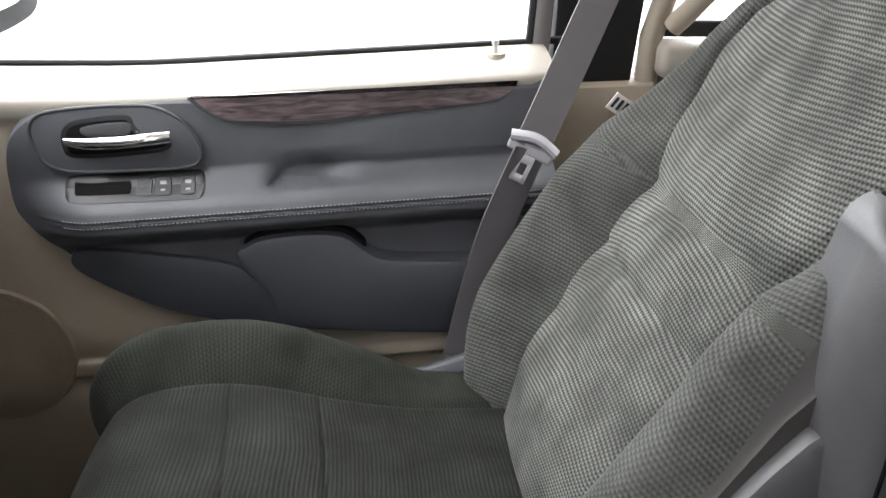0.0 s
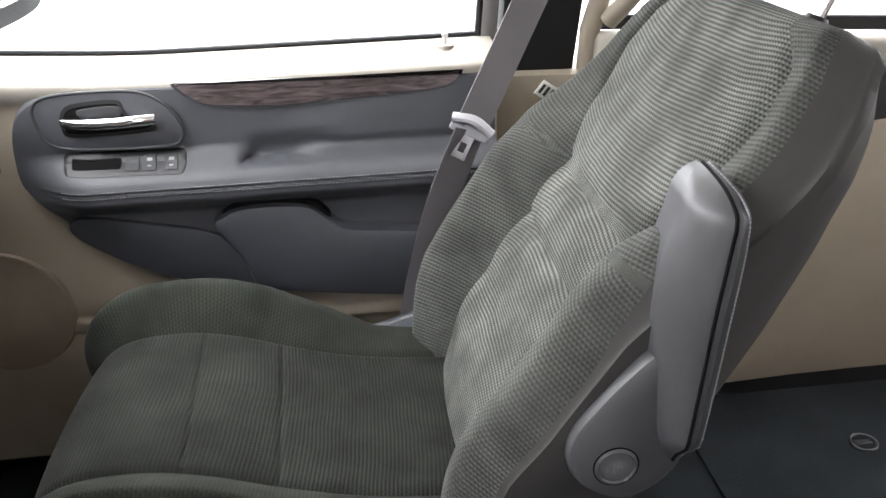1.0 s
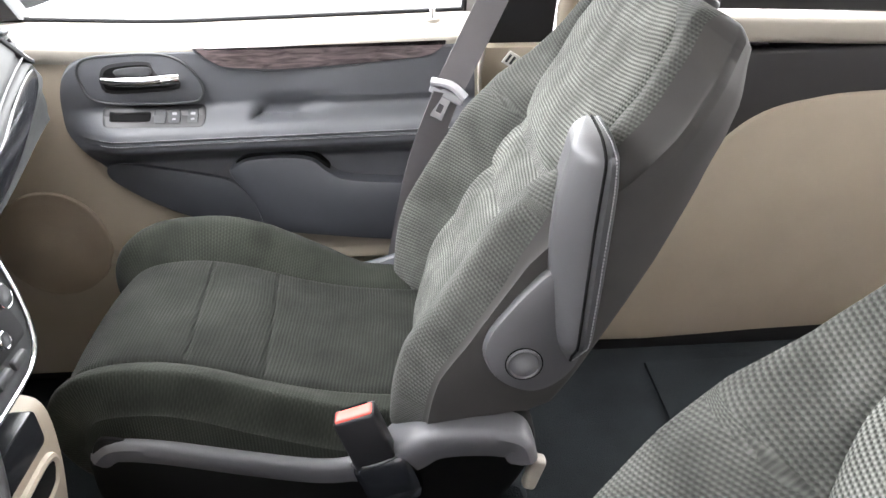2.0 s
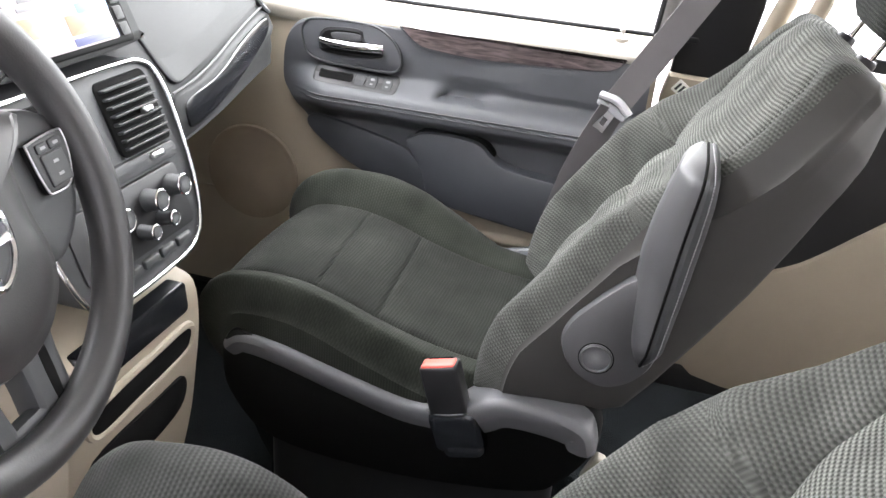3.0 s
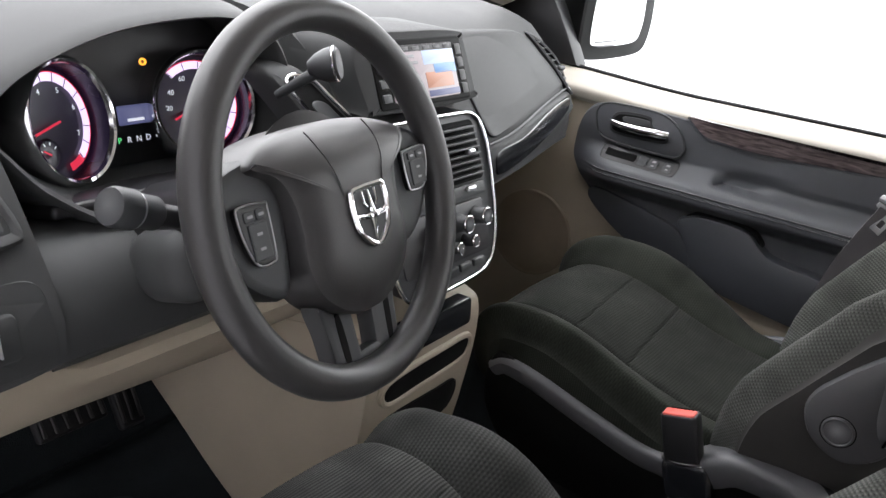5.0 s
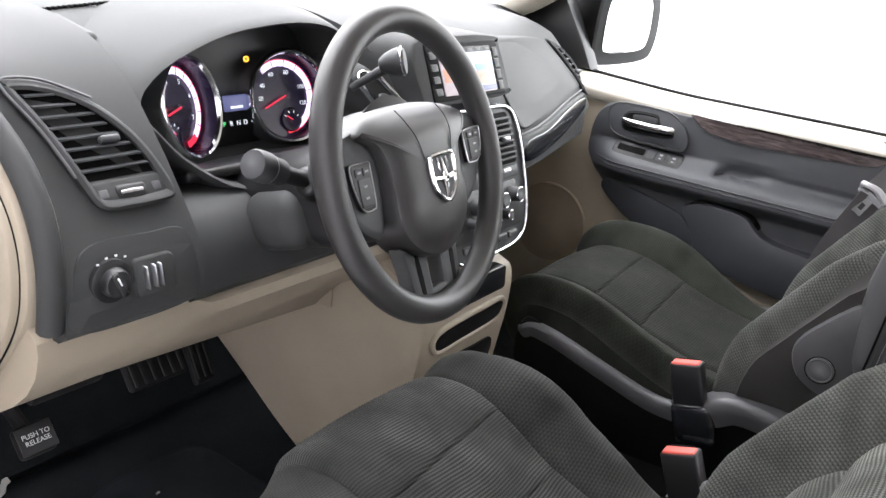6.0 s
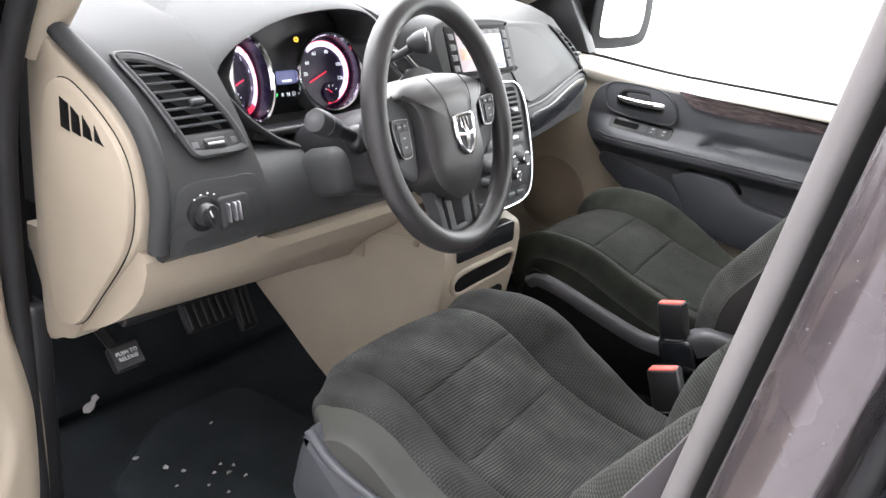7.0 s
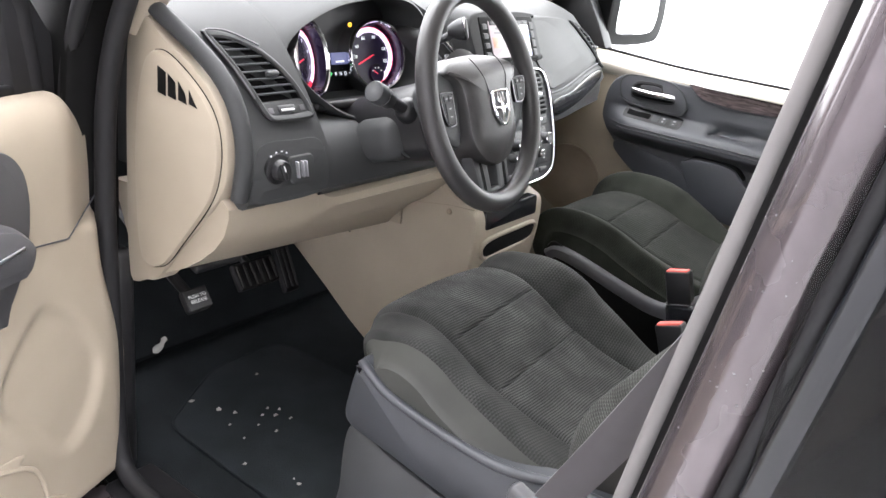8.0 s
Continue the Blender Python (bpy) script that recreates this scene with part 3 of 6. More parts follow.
    flank("outer_side_trim", upper + [(0.48, 0.35), (0.48, 0.25), (0.30, 0.225), (0.154, 0.246), (0.052, 0.263), (-0.040, 0.280), (-0.042, 0.34)], 0.205, 0.246, SOFT_BLACK, 0.014, "dark grey plastic outer side trim")
    flank("outer_skirt", [(-0.036, 0.276), (0.052, 0.258), (0.154, 0.241), (0.30, 0.221), (0.46, 0.22), (0.46, 0.02), (0.20, 0.016), (-0.05, 0.016), (-0.05, 0.15)], 0.205, 0.240, DARK, 0.010)
    part("outer_trim_lip", tube([at(p.x, 0.236, p.y - 0.003) for p in curve(upper, 6)], 0.009, 12, flat=0.75), SOFT_BLACK, seat)
    part("front_skirt", rbox(pose(-0.03 + short + nose + dx, yc, 0.155 + dz), 0.05, 0.30, 0.25, 0.018), CARPET, seat)
    part("seat_base", rbox(pose(0.22 + dx, yc, 0.15), 0.44, 0.36, 0.26, 0.02), BLACK, seat)

    if not arm_up:
        return seat
    part("rail_cover", rbox(pose(0.490, yc - side * 0.200, 0.268, 0, 20, 0), 0.018, 0.02, 0.05, 0.006), CREAM, seat)
    # folded-up armrest on the inner flank: a broad sloping face, a piped ridge and a darker stitched side
    left = [(0.481, 0.512), (0.487, 0.504), (0.52, 0.498), (0.58, 0.493), (0.62, 0.493), (0.67, 0.499), (0.70, 0.505), (0.725, 0.511), (0.740, 0.514), (0.749, 0.519), (0.755, 0.526), (0.758, 0.535)]
    ridge = [(0.481, 0.518), (0.50, 0.521), (0.56, 0.526), (0.66, 0.534), (0.73, 0.540), (0.752, 0.541), (0.758, 0.540)]
    right = [(0.481, 0.522), (0.490, 0.534), (0.51, 0.541), (0.58, 0.549), (0.66, 0.556), (0.70, 0.558), (0.735, 0.557), (0.749, 0.554), (0.758, 0.548)]
    face_rows, side_rows, pipe, sewn = [], [], [], []
    heights = [lerp(0.481, 0.736, k / 30) for k in range(30)] + [0.736 + 0.022 * math.sin(k * math.pi / 20) for k in range(11)]
    for z in heights:
        xl, xm, xr = interp(left, z), interp(ridge, z), interp(right, z)
        # both ends roll over towards the backrest
        roll = math.sqrt(max(0.0, 1 - max(0.0, (z - 0.730) / 0.0281) ** 2))
        q = roll * (1 - 0.55 * bump(0.481, 0.030, z))
        root = -0.200
        low, high = root - 0.046 * roll, root - 0.046 * roll - 0.034 * q
        z -= 0.019 * step(0.62, 0.758, z)
        face_rows.append([at(xl + 0.004, root, z), at(xl + 0.001, lerp(root, low, 0.8), z), at(xl, low, z), at(lerp(xl, xm, 0.10), low - 0.010 * q, z), at(lerp(xl, xm, 0.28), low - 0.018 * q, z), at(lerp(xl, xm, 0.55), lerp(low, high, 0.82), z), at(lerp(xl, xm, 0.85), lerp(low, high, 0.98), z), at(xm, high, z)])
        side_rows.append([at(xm, high + 0.0004, z), at(lerp(xm, xr, 0.30), high - 0.0022 * q, z), at(lerp(xm, xr, 0.65), high + 0.002 * q, z), at(lerp(xm, xr, 0.9), high + 0.010 * q, z), at(xr, high + 0.024 * q, z), at(xr, root, z)])
        pipe.append(at(xm, high - 0.0002, z))
        sewn.append(at(lerp(xm, xr, 0.62), high + 0.0004, z))
    arm = part("armrest", skin(face_rows, False, False), ARM_VINYL, seat, "folded-up grey vinyl armrest")
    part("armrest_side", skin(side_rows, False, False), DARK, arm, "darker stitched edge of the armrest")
    part("piping", tube(pipe, 0.0016, 8), SHADE_DETAIL_BLACK, arm)
    tagged(part("stitching", join(*[tube([a0, a0.lerp(b0, 0.62)], 0.0007, 5) for p0, p1 in zip(sewn, sewn[1:]) for a0, b0 in ((p0, p0.lerp(p1, 0.5)), (p0.lerp(p1, 0.5), p1))]), LATCH_GREY, arm), kind="stuff")
    lp = [Vector((p[0] + dx, p[1] + dz)) for p in curve([(0.475, 0.435), (0.440, 0.452), (0.424, 0.485), (0.430, 0.515), (0.452, 0.545), (0.474, 0.570), (0.498, 0.590), (0.530, 0.588), (0.538, 0.530), (0.532, 0.478), (0.508, 0.446)], 6, True)]
    hinge = part("hinge_cover", slab(lp, "y", yc - side * 0.195, yc - side * 0.258, 0.010), ARM_VINYL, seat, "grey plastic armrest hinge cover")
    c = at(0.468, -0.258, 0.477)
    part("pivot_cap", lathe([(0.0195, -0.006), (0.0195, 0.001), (0.0175, 0.0028), (0.016, 0.0012), (0.0, 0.0018)], aim(c, (0, -side, 0)), 32), ARM_VINYL, hinge)
    part("cap_groove", lathe([(0.0212, -0.004), (0.0212, 0.0004), (0.0196, 0.0004), (0.0196, -0.004)], aim(c, (0, -side, 0)), 32, False), SHADE_DETAIL_BLACK, hinge)
    return seat


passenger_seat = front_seat(0.372, 0.0, 0.0, 1, "dark grey ribbed cloth passenger seat with folded-up armrest", nose=0.036)
front_seat(-0.372, 0.092, -0.018, -1, "dark grey ribbed cloth driver seat, its cushion worn", False, FABRIC_WORN, FABRIC_EDGE, 0.012, 0.030, 0.262, 0.045, 1.14, 0.46, 1.0, DARK, 0.030, SIDE_VINYL)

# small sewn tag on the passenger backrest
tag = part("sewn_tag", rbox(pose(0.512, 0.612, 0.683, 12, 35, 8), 0.026, 0.0016, 0.022, 0.0007), LABEL_CLOTH, passenger_seat, "white sewn tag with dark print bars")
for k in range(3):
    part("print_bar", rbox(pose(0.506 + 0.006 * k, 0.6105, 0.687 - 0.004 * k, 12, 35, 8), 0.004, 0.0012, 0.014, 0.0004), BLACK, tag)


# ---- buckles ----
def buckle(x, y, z, lean, label):
    b = thing("belt_buckle", (x, y, z - 0.10), label, "buckle", "front seat buckles")
    m = pose(x, y, z, 0, lean, 0)
    part("housing", join(rbox(m @ pose(0, 0, -0.031), 0.052, 0.028, 0.078, 0.005), rbox(m @ pose(0, 0, -0.078), 0.040, 0.020, 0.03, 0.006)), BLACK, b)
    part("release_button", rbox(m @ pose(0.0, -0.002, 0.005), 0.046, 0.020, 0.010, 0.003), RED, b, "red plastic release button")
    part("slot", rbox(m @ pose(0.0, 0.0095, 0.0075), 0.034, 0.0030, 0.006, 0.001), SHADE_DETAIL_BLACK, b)
    part("sleeve", join(rbox(m @ pose(0.004, 0, -0.094), 0.072, 0.034, 0.064, 0.012), rbox(m @ pose(0.008, 0, -0.122), 0.062, 0.036, 0.032, 0.014)), GLOSS, b, "glossy black lower sleeve")
    part("sleeve_rim", tube([m @ Vector((0.002 + 0.034 * math.cos(a * math.pi / 12), 0.016 * math.sin(a * math.pi / 12), -0.064)) for a in range(24)], 0.0016, 6, True), BLACK, b)
    part("anchor", rbox(pose(x + 0.02, y + math.copysign(0.022, y), z - 0.125), 0.03, 0.03, 0.04, 0.006), BLACK, b)
    return b


buckle(0.275, 0.146, 0.391, -17, "black belt buckle with a red button beside the passenger seat")
buckle(0.356, -0.088, 0.376, -22, "black belt buckle with a red button beside the driver seat")

# ---- passenger door, closed ----
pdoor = thing("front_door", (0.1, 0.80, 0.02), "closed front passenger door with beige, black and wood trim", "car door", "front doors")
# beige carrier: one profile drawn along the door
prof = curve([(0.872, 0.714), (0.835, 0.717), (0.800, 0.713), (0.776, 0.706), (0.757, 0.699), (0.749, 0.691), (0.752, 0.674), (0.762, 0.655), (0.763, 0.60), (0.763, 0.45), (0.757, 0.34), (0.742, 0.318), (0.740, 0.30), (0.752, 0.285), (0.758, 0.20), (0.762, 0.06)], 4)
lip = lambda x, y, z: y + 0.018 * bump(0.305, 0.045, z) * (1 - step(-0.02, 0.08, x)) + 0.034 * bump(0.15, 0.14, x) * bump(0.600, 0.060, z)
rings = []
for x in [lerp(-0.62, 0.470, k / 30) for k in range(31)]:
    end = 0.012 * step(0.455, 0.470, x)
    rings.append([Vector((x, lip(x, p.x, p.y) + end, p.y + 0.016 * step(0.0, -0.40, x) * step(0.5, 0.7, p.y))) for p in prof] + [Vector((x, 0.88, 0.06)), Vector((x, 0.88, 0.71))])
part("sill_trim", skin([r[:27] for r in rings], False, False), CREAM, pdoor, "cream plastic window sill trim")
# takes beige instead of the sill's cream, for the brown shade down here
part("carrier_panel", skin([r[26:] for r in rings], False, False), BEIGE, pdoor, "beige plastic door trim panel")


TOP = [tuple(p) for p in curve([(-0.236, 0.585), (-0.232, 0.625), (-0.22, 0.660), (-0.195, 0.682), (-0.155, 0.693), (-0.05, 0.694), (0.10, 0.690), (0.25, 0.688), (0.462, 0.686)], 6)]


LOW = [tuple(p) for p in curve([(-0.236, 0.575), (-0.232, 0.550), (-0.21, 0.520), (-0.175, 0.483), (-0.131, 0.450), (-0.07, 0.414), (0.01, 0.387), (0.10, 0.366), (0.20, 0.350), (0.31, 0.336), (0.462, 0.328)], 6)]


def ztop(x):
    return interp(TOP, x)


def zbot(x):
    return interp(LOW, x)


def inner(x, z):
    """Depth of the black panel's face."""
    y = 0.748
    # armrest: a shelf that swells out and turns under, cut back to a scooped grip
    reach = 0.046 * step(-0.24, -0.13, x)
    up = max(0.0, z - 0.573)
    grip = step(0.083 - 0.5 * up, 0.089 + 1.3 * up, x) * (1 - step(0.150 + 0.6 * up, 0.215 + 0.9 * up, x))
    full = step(lerp(0.604, 0.594, step(0.16, 0.24, x)), 0.557, z)
    cut = full * step(0.5765, 0.5725, z)
    y -= reach * lerp(full, cut, grip) * (1 - step(0.538, 0.498, z))
    y += 0.010 * grip * bump(0.588, 0.034, z) * step(0.572, 0.578, z)
    # stitched ridge
    y -= 0.0030 * bump(0.5515, 0.0085, z) * step(-0.22, -0.17, x)
    y += 0.0028 * bump(0.551, 0.0028, z) * step(-0.22, -0.17, x)
    # upper panel: a soft swell under the wood, fading into the grip
    xb = 0.098 + (z - 0.598) * 2.1
    y -= 0.0045 * step(0.588, 0.608, z) * step(0.705, 0.635, z) * step(xb - 0.045, xb + 0.085, x)
    y -= 0.004 * bump(0.65, 0.060, z) * (1 - step(-0.02, 0.05, x))
    return y


nx, nz = 130, 150
rings = []
for i in range(nx + 1):
    x = -0.236 + (0.462 + 0.236) * (i / nx) ** 1.6
    zt, zb = ztop(x), zbot(x)
    col = [Vector((x, 0.775, zt + 0.002)), Vector((x, inner(x, zt) + 0.010, zt + 0.001))]
    for j in range(nz + 1):
        z = lerp(zt, zb, j / nz)
        col.append(Vector((x, inner(x, z) + 0.006 * (bump(zt, 0.006, z) + bump(zb, 0.006, z)), z)))
    col += [Vector((x, inner(x, zb) + 0.010, zb - 0.001)), Vector((x, 0.775, zb - 0.002))]
    rings.append(col)
part("insert_panel", skin(rings, False, False), LEATHER, pdoor, "black soft-touch door panel with armrest")

# double row of stitches
for k, z in enumerate((0.5555, 0.5465)):
    pts = [(x, inner(x, z) - 0.0006, z) for x in [lerp(-0.17, 0.455, q / 240) for q in range(241)]]
    bms = [tube([pts[q], pts[q + 1]], 0.0007, 5) for q in range(0, 240, 2)]
    tagged(part("stitch_row", join(*bms), surface("grey_thread%d" % k, (0.26, 0.26, 0.265), 0.7, relief=0), pdoor), kind="stuff")

# wood trim
lp = curve([(0.004, 0.6965), (0.057, 0.694), (0.15, 0.6925), (0.277, 0.690), (0.405, 0.688), (0.413, 0.685), (0.401, 0.672), (0.374, 0.664), (0.275, 0.658), (0.146, 0.654), (0.059, 0.660), (0.035, 0.667), (0.015, 0.681)], 5, True)
part("wood_trim", slab(lp, "y", 0.76, 0.7425, 0.004, lambda a, b: 0.06 * (b - 0.67)), WOOD, pdoor, "glossy dark burl wood strip")
part("wood_edge", tube([to3("y", p.x, p.y, 0.7445) for p in lp[30:]], 0.0016, 6), SOFT_BLACK, pdoor)

# door handle in its dish
rim = curve([(-0.192, 0.668), (-0.180, 0.684), (-0.150, 0.690), (-0.085, 0.691), (-0.040, 0.686), (-0.008, 0.665), (0.008, 0.635), (0.004, 0.615), (-0.015, 0.607), (-0.08, 0.607), (-0.150, 0.611), (-0.180, 0.622), (-0.190, 0.645)], 5, True)
bez = part("handle_bezel", slab(rim, "y", 0.765, 0.739, 0.003), LEATHER, pdoor)
part("bezel_rim", tube([to3("y", p.x, p.y, 0.7395) for p in rim], 0.0022, 8, True), DARK, bez)
dish = curve([(-0.152, 0.668), (-0.130, 0.678), (-0.075, 0.679), (-0.066, 0.664), (-0.055, 0.652), (-0.030, 0.648), (-0.030, 0.632), (-0.07, 0.627), (-0.145, 0.628), (-0.158, 0.645)], 5, True)
part("dish", slab(dish, "y", 0.760, 0.7375, 0.002), BLACK, bez)
# black sheet that paints the shade at the bottom of the dish
part("dish_floor", slab(inset([Vector(p) for p in dish], 0.006), "y", 0.75, 0.7368, 0.001), SHADE_DETAIL_BLACK, bez)
part("paddle_back", slab(curve([(-0.128, 0.668), (-0.078, 0.671), (-0.070, 0.660), (-0.085, 0.652), (-0.125, 0.655)], 5, True), "y", 0.745, 0.7345, 0.003), DARK, bez)
hp = curve([(-0.150, 0.728, 0.654), (-0.125, 0.722, 0.651), (-0.085, 0.720, 0.650), (-0.05, 0.722, 0.651), (-0.026, 0.730, 0.650)], 6)
part("door_handle", tube(hp, 0.0075, 14, radii=[0.0045 + 0.0035 * min(1, k / 8) for k in range(len(hp))], flat=0.75, up=(0, 1, 0)), CHROME, pdoor, "chrome inside door handle")

# window switches, flush in the shelf
def shelf_plate(x0, z0, x1, z1, r, up, bevel=0.001):
    loop = []
    for p in rounded(x0, z0, x1, z1, r, 4):
        loop.append(Vector((p.x, p.y - 0.02 * (p.x + 0.08))))
    dense = []
    for a, b in zip(loop, loop[1:] + loop[:1]):
        k = max(1, int((b - a).length / 0.006))
        dense += [a.lerp(b, q / k) for q in range(k)]
    rows = []
    c = sum(dense, Vector((0, 0))) / len(dense)
    for k, h in ((1, 0.006), (1, -up + bevel), (0.985, -up)):
        rows.append([to3("y", *(c + (p - c) * k), inner(*(c + (p - c) * k)) + h) for p in dense])
    mid = [Vector((p.x, c.y - 0.02 * (p.x - c.x))) for p in dense]
    rows.append([to3("y", m.x, m.y, inner(m.x, m.y) - up) for m in mid])
    return skin(rows, cap=False)


sw = part("switch_panel", shelf_plate(-0.166, 0.574, 0.008, 0.602, 0.009, 0.0016), BLACK, pdoor, "black window switch panel")
# the cup is not hollow: a black plate paints its inner shade
part("pull_cup", shelf_plate(-0.154, 0.5815, -0.084, 0.5985, 0.003, 0.0028), SHADE_DETAIL_BLACK, sw)
for x0, x1, mt in ((-0.078, -0.058, DARK), (-0.054, -0.034, DARK), (-0.022, -0.004, DARK)):
    part("switch", shelf_plate(x0, 0.580, x1, 0.596, 0.003, 0.0045), mt, sw)
for x0, x1 in ((-0.048, -0.040), (-0.017, -0.009)):
    part("switch_mark", shelf_plate(x0, 0.5895, x1, 0.593, 0.0012, 0.0050), LATCH_GREY, sw)
    part("switch_mark", shelf_plate(x0 + 0.001, 0.5835, x1 - 0.001, 0.5855, 0.0008, 0.0050), LATCH_GREY, sw)

# map pocket and kick pad
lp = curve([(0.034, 0.484), (0.050, 0.500), (0.075, 0.509), (0.130, 0.511), (0.176, 0.504), (0.203, 0.482), (0.232, 0.465), (0.30, 0.457), (0.40, 0.449), (0.452, 0.447), (0.456, 0.43), (0.456, 0.345), (0.44, 0.333), (0.32, 0.340), (0.20, 0.354), (0.10, 0.370), (0.080, 0.385), (0.068, 0.425)], 5, True)
mouth = curve([(0.040, 0.490), (0.055, 0.506), (0.078, 0.518), (0.130, 0.5205), (0.176, 0.5115), (0.198, 0.494), (0.206, 0.480), (0.195, 0.468), (0.130, 0.480), (0.060, 0.476)], 5, True)
# black slab proud of the panel, painting the shade inside the pocket
part("pocket_mouth", slab(mouth, "y", 0.765, 0.728, 0.004), SHADE_DETAIL_BLACK, pdoor)
part("map_pocket", slab(lp, "y", 0.765, 0.715, 0.008), SOFT_BLACK, pdoor, "moulded black map pocket")
lp = curve([(-0.165, 0.503), (-0.08, 0.490), (0.015, 0.468), (0.045, 0.448), (0.068, 0.412), (0.082, 0.364), (0.055, 0.366), (0.0, 0.379), (-0.07, 0.404), (-0.135, 0.441), (-0.180, 0.480)], 5, True)
part("kick_pad", slab(lp, "y", 0.765, 0.7385, 0.004), SOFT_BLACK, pdoor)

# speaker grille low ahead
gl = part("speaker_grille", lathe([(0.0, 0.0025), (0.080, 0.0025), (0.092, 0.0015), (0.097, 0.0005), (0.100, 0.0012), (0.103, 0.0), (0.105, -0.006)], aim((-0.315, 0.7545, 0.345), (0, -1, 0)), 48), GRILLE, pdoor, "round beige speaker grille")

# sill lock pin, window and seal
part("lock_pin", lathe([(0.0032, -0.01), (0.0032, 0.012), (0.005, 0.015), (0.005, 0.019), (0.003, 0.021), (0, 0.021)], pose(0.397, 0.800, 0.713), 14), SATIN, pdoor)
part("pin_collar", lathe([(0.013, -0.004), (0.013, 0.003), (0.010, 0.0045), (0.0, 0.003)], pose(0.397, 0.800, 0.7125), 20), CREAM, pdoor)
part("window_seal", tube([(x, 0.846, 0.7195 + 0.017 * step(0.0, -0.40, x)) for x in [lerp(-0.50, 0.47, k / 20) for k in range(21)]], 0.0042, 8), RUBBER, pdoor)
part("outer_belt_seal", rbox(pose(0.08, 0.868, 0.715), 0.90, 0.010, 0.010, 0.003), RUBBER, pdoor)
g = part("window_glass", rbox(pose(0.05, 0.856, 0.96, 7, 0, 0), 1.02, 0.004, 0.54, 0.001), GLASS, pdoor)
g.visible_shadow = False
part("outer_skin", rbox(pose(-0.06, 0.905, 0.33), 1.06, 0.05, 0.74, 0.02), PAINT, pdoor)
# window frame: rear upright and top
part("frame_upright", tube([(0.466, 0.850, 0.70), (0.474, 0.846, 0.80), (0.487, 0.822, 1.02), (0.495, 0.795, 1.24)], 0.012, 12, flat=1.3), SEAL_GREY, pdoor)
part("frame_seal", tube([(0.452, 0.846, 0.71), (0.460, 0.842, 0.80), (0.473, 0.818, 1.02)], 0.006, 8), RUBBER, pdoor)

pdoor.location.y = 0.787

# ---- passenger pillar, belt, sliding door ----
bp = thing("pillar_trim", (0.56, 0.86, 0.02), "dark and beige centre pillar trim beside the passenger seat", "pillar", kind="structure")
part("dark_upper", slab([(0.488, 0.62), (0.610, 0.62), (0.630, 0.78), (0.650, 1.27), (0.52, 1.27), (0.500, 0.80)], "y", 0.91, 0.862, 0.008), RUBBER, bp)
part("lower_trim", slab([(0.478, 0.02), (0.66, 0.02), (0.648, 0.60), (0.640, 0.648), (0.490, 0.652), (0.480, 0.60)], "y", 0.91, 0.835, 0.010), BEIGE, bp)
part("rear_edge", tube([(0.632, 0.862, 0.60), (0.638, 0.862, 0.71), (0.662, 0.852, 0.80), (0.680, 0.84, 1.05), (0.69, 0.82, 1.25)], 0.017, 12), BEIGE, bp)
solo("grab_handle", tube(curve([(0.662, 0.846, 0.725), (0.690, 0.822, 0.765), (0.712, 0.815, 0.80), (0.722, 0.812, 0.90), (0.728, 0.812, 1.0), (0.722, 0.822, 1.06), (0.70, 0.850, 1.12)], 6), 0.0155, 12), BEIGE, "beige plastic grab handle on the centre pillar", "handle", (0.66, 0.846, 0.73))

belt = thing("seat_belt", (0.31, 0.66, 0.27), "grey seat belt hanging beside the passenger seat", "seat belt")
top = Vector((0.668, 0.812, 1.06))
mid = Vector((0.411, 0.628, 0.631))
low = Vector((0.318, 0.662, 0.315))
part("webbing", ribbon([lerp(top, mid, k / 12) + Vector((0, -0.004 * math.sin(math.pi * k / 12), 0)) for k in range(13)], 0.047, Vector((1, 0.25, 0)), 0.0011), WEB, belt)
wide = [Vector((lerp(1, 0.9, k / 14), lerp(0.25, -0.15, k / 14), 0)) for k in range(15)]
part("lower_webbing", ribbon(curve([mid, mid + (low - mid) * 0.35 + Vector((-0.010, 0.0, 0.0)), mid + (low - mid) * 0.7 + Vector((-0.006, 0, 0)), low], 5)[:15], 0.046, wide, 0.0011), WEB, belt)
ax = (top - mid).normalized()
m = aim(mid, (-0.2, -0.97, 0.10), ax) @ Matrix.Scale(0.82, 4)
part("latch_plate", join(tube([m @ Vector((x, 0.012 + 0.006 * math.cos(x * 60), 0.003)) for x in [lerp(-0.036, 0.036, k / 10) for k in range(11)]], 0.011, 10, flat=0.6), rbox(m @ pose(0.0, -0.002, 0), 0.070, 0.018, 0.009, 0.004)), LATCH_GREY, belt, "pale grey latch plate grip")
part("tongue", join(rbox(m @ pose(0.0, -0.046, 0.002, 0, 0, 0), 0.024, 0.012, 0.003, 0.001), rbox(m @ pose(-0.009, -0.030, 0.002), 0.007, 0.045, 0.003, 0.001), rbox(m @ pose(0.009, -0.030, 0.002), 0.007, 0.045, 0.003, 0.001), rbox(m @ pose(0.0, -0.014, 0.002), 0.024, 0.018, 0.003, 0.001)), STEEL, belt, "bright steel tongue with a square hole")
part("anchor_fold", rbox(pose(0.318, 0.660, 0.310, 0, 12, 0), 0.052, 0.016, 0.024, 0.006), RUBBER, belt)
part("anchor_cover", rbox(pose(0.325, 0.640, 0.292, 8, 14, 6), 0.085, 0.030, 0.020, 0.008), GREY, belt)

sd = thing("sliding_door", (1.2, 0.84, 0.02), "closed sliding side door with dark upper and beige lower trim", "car door")
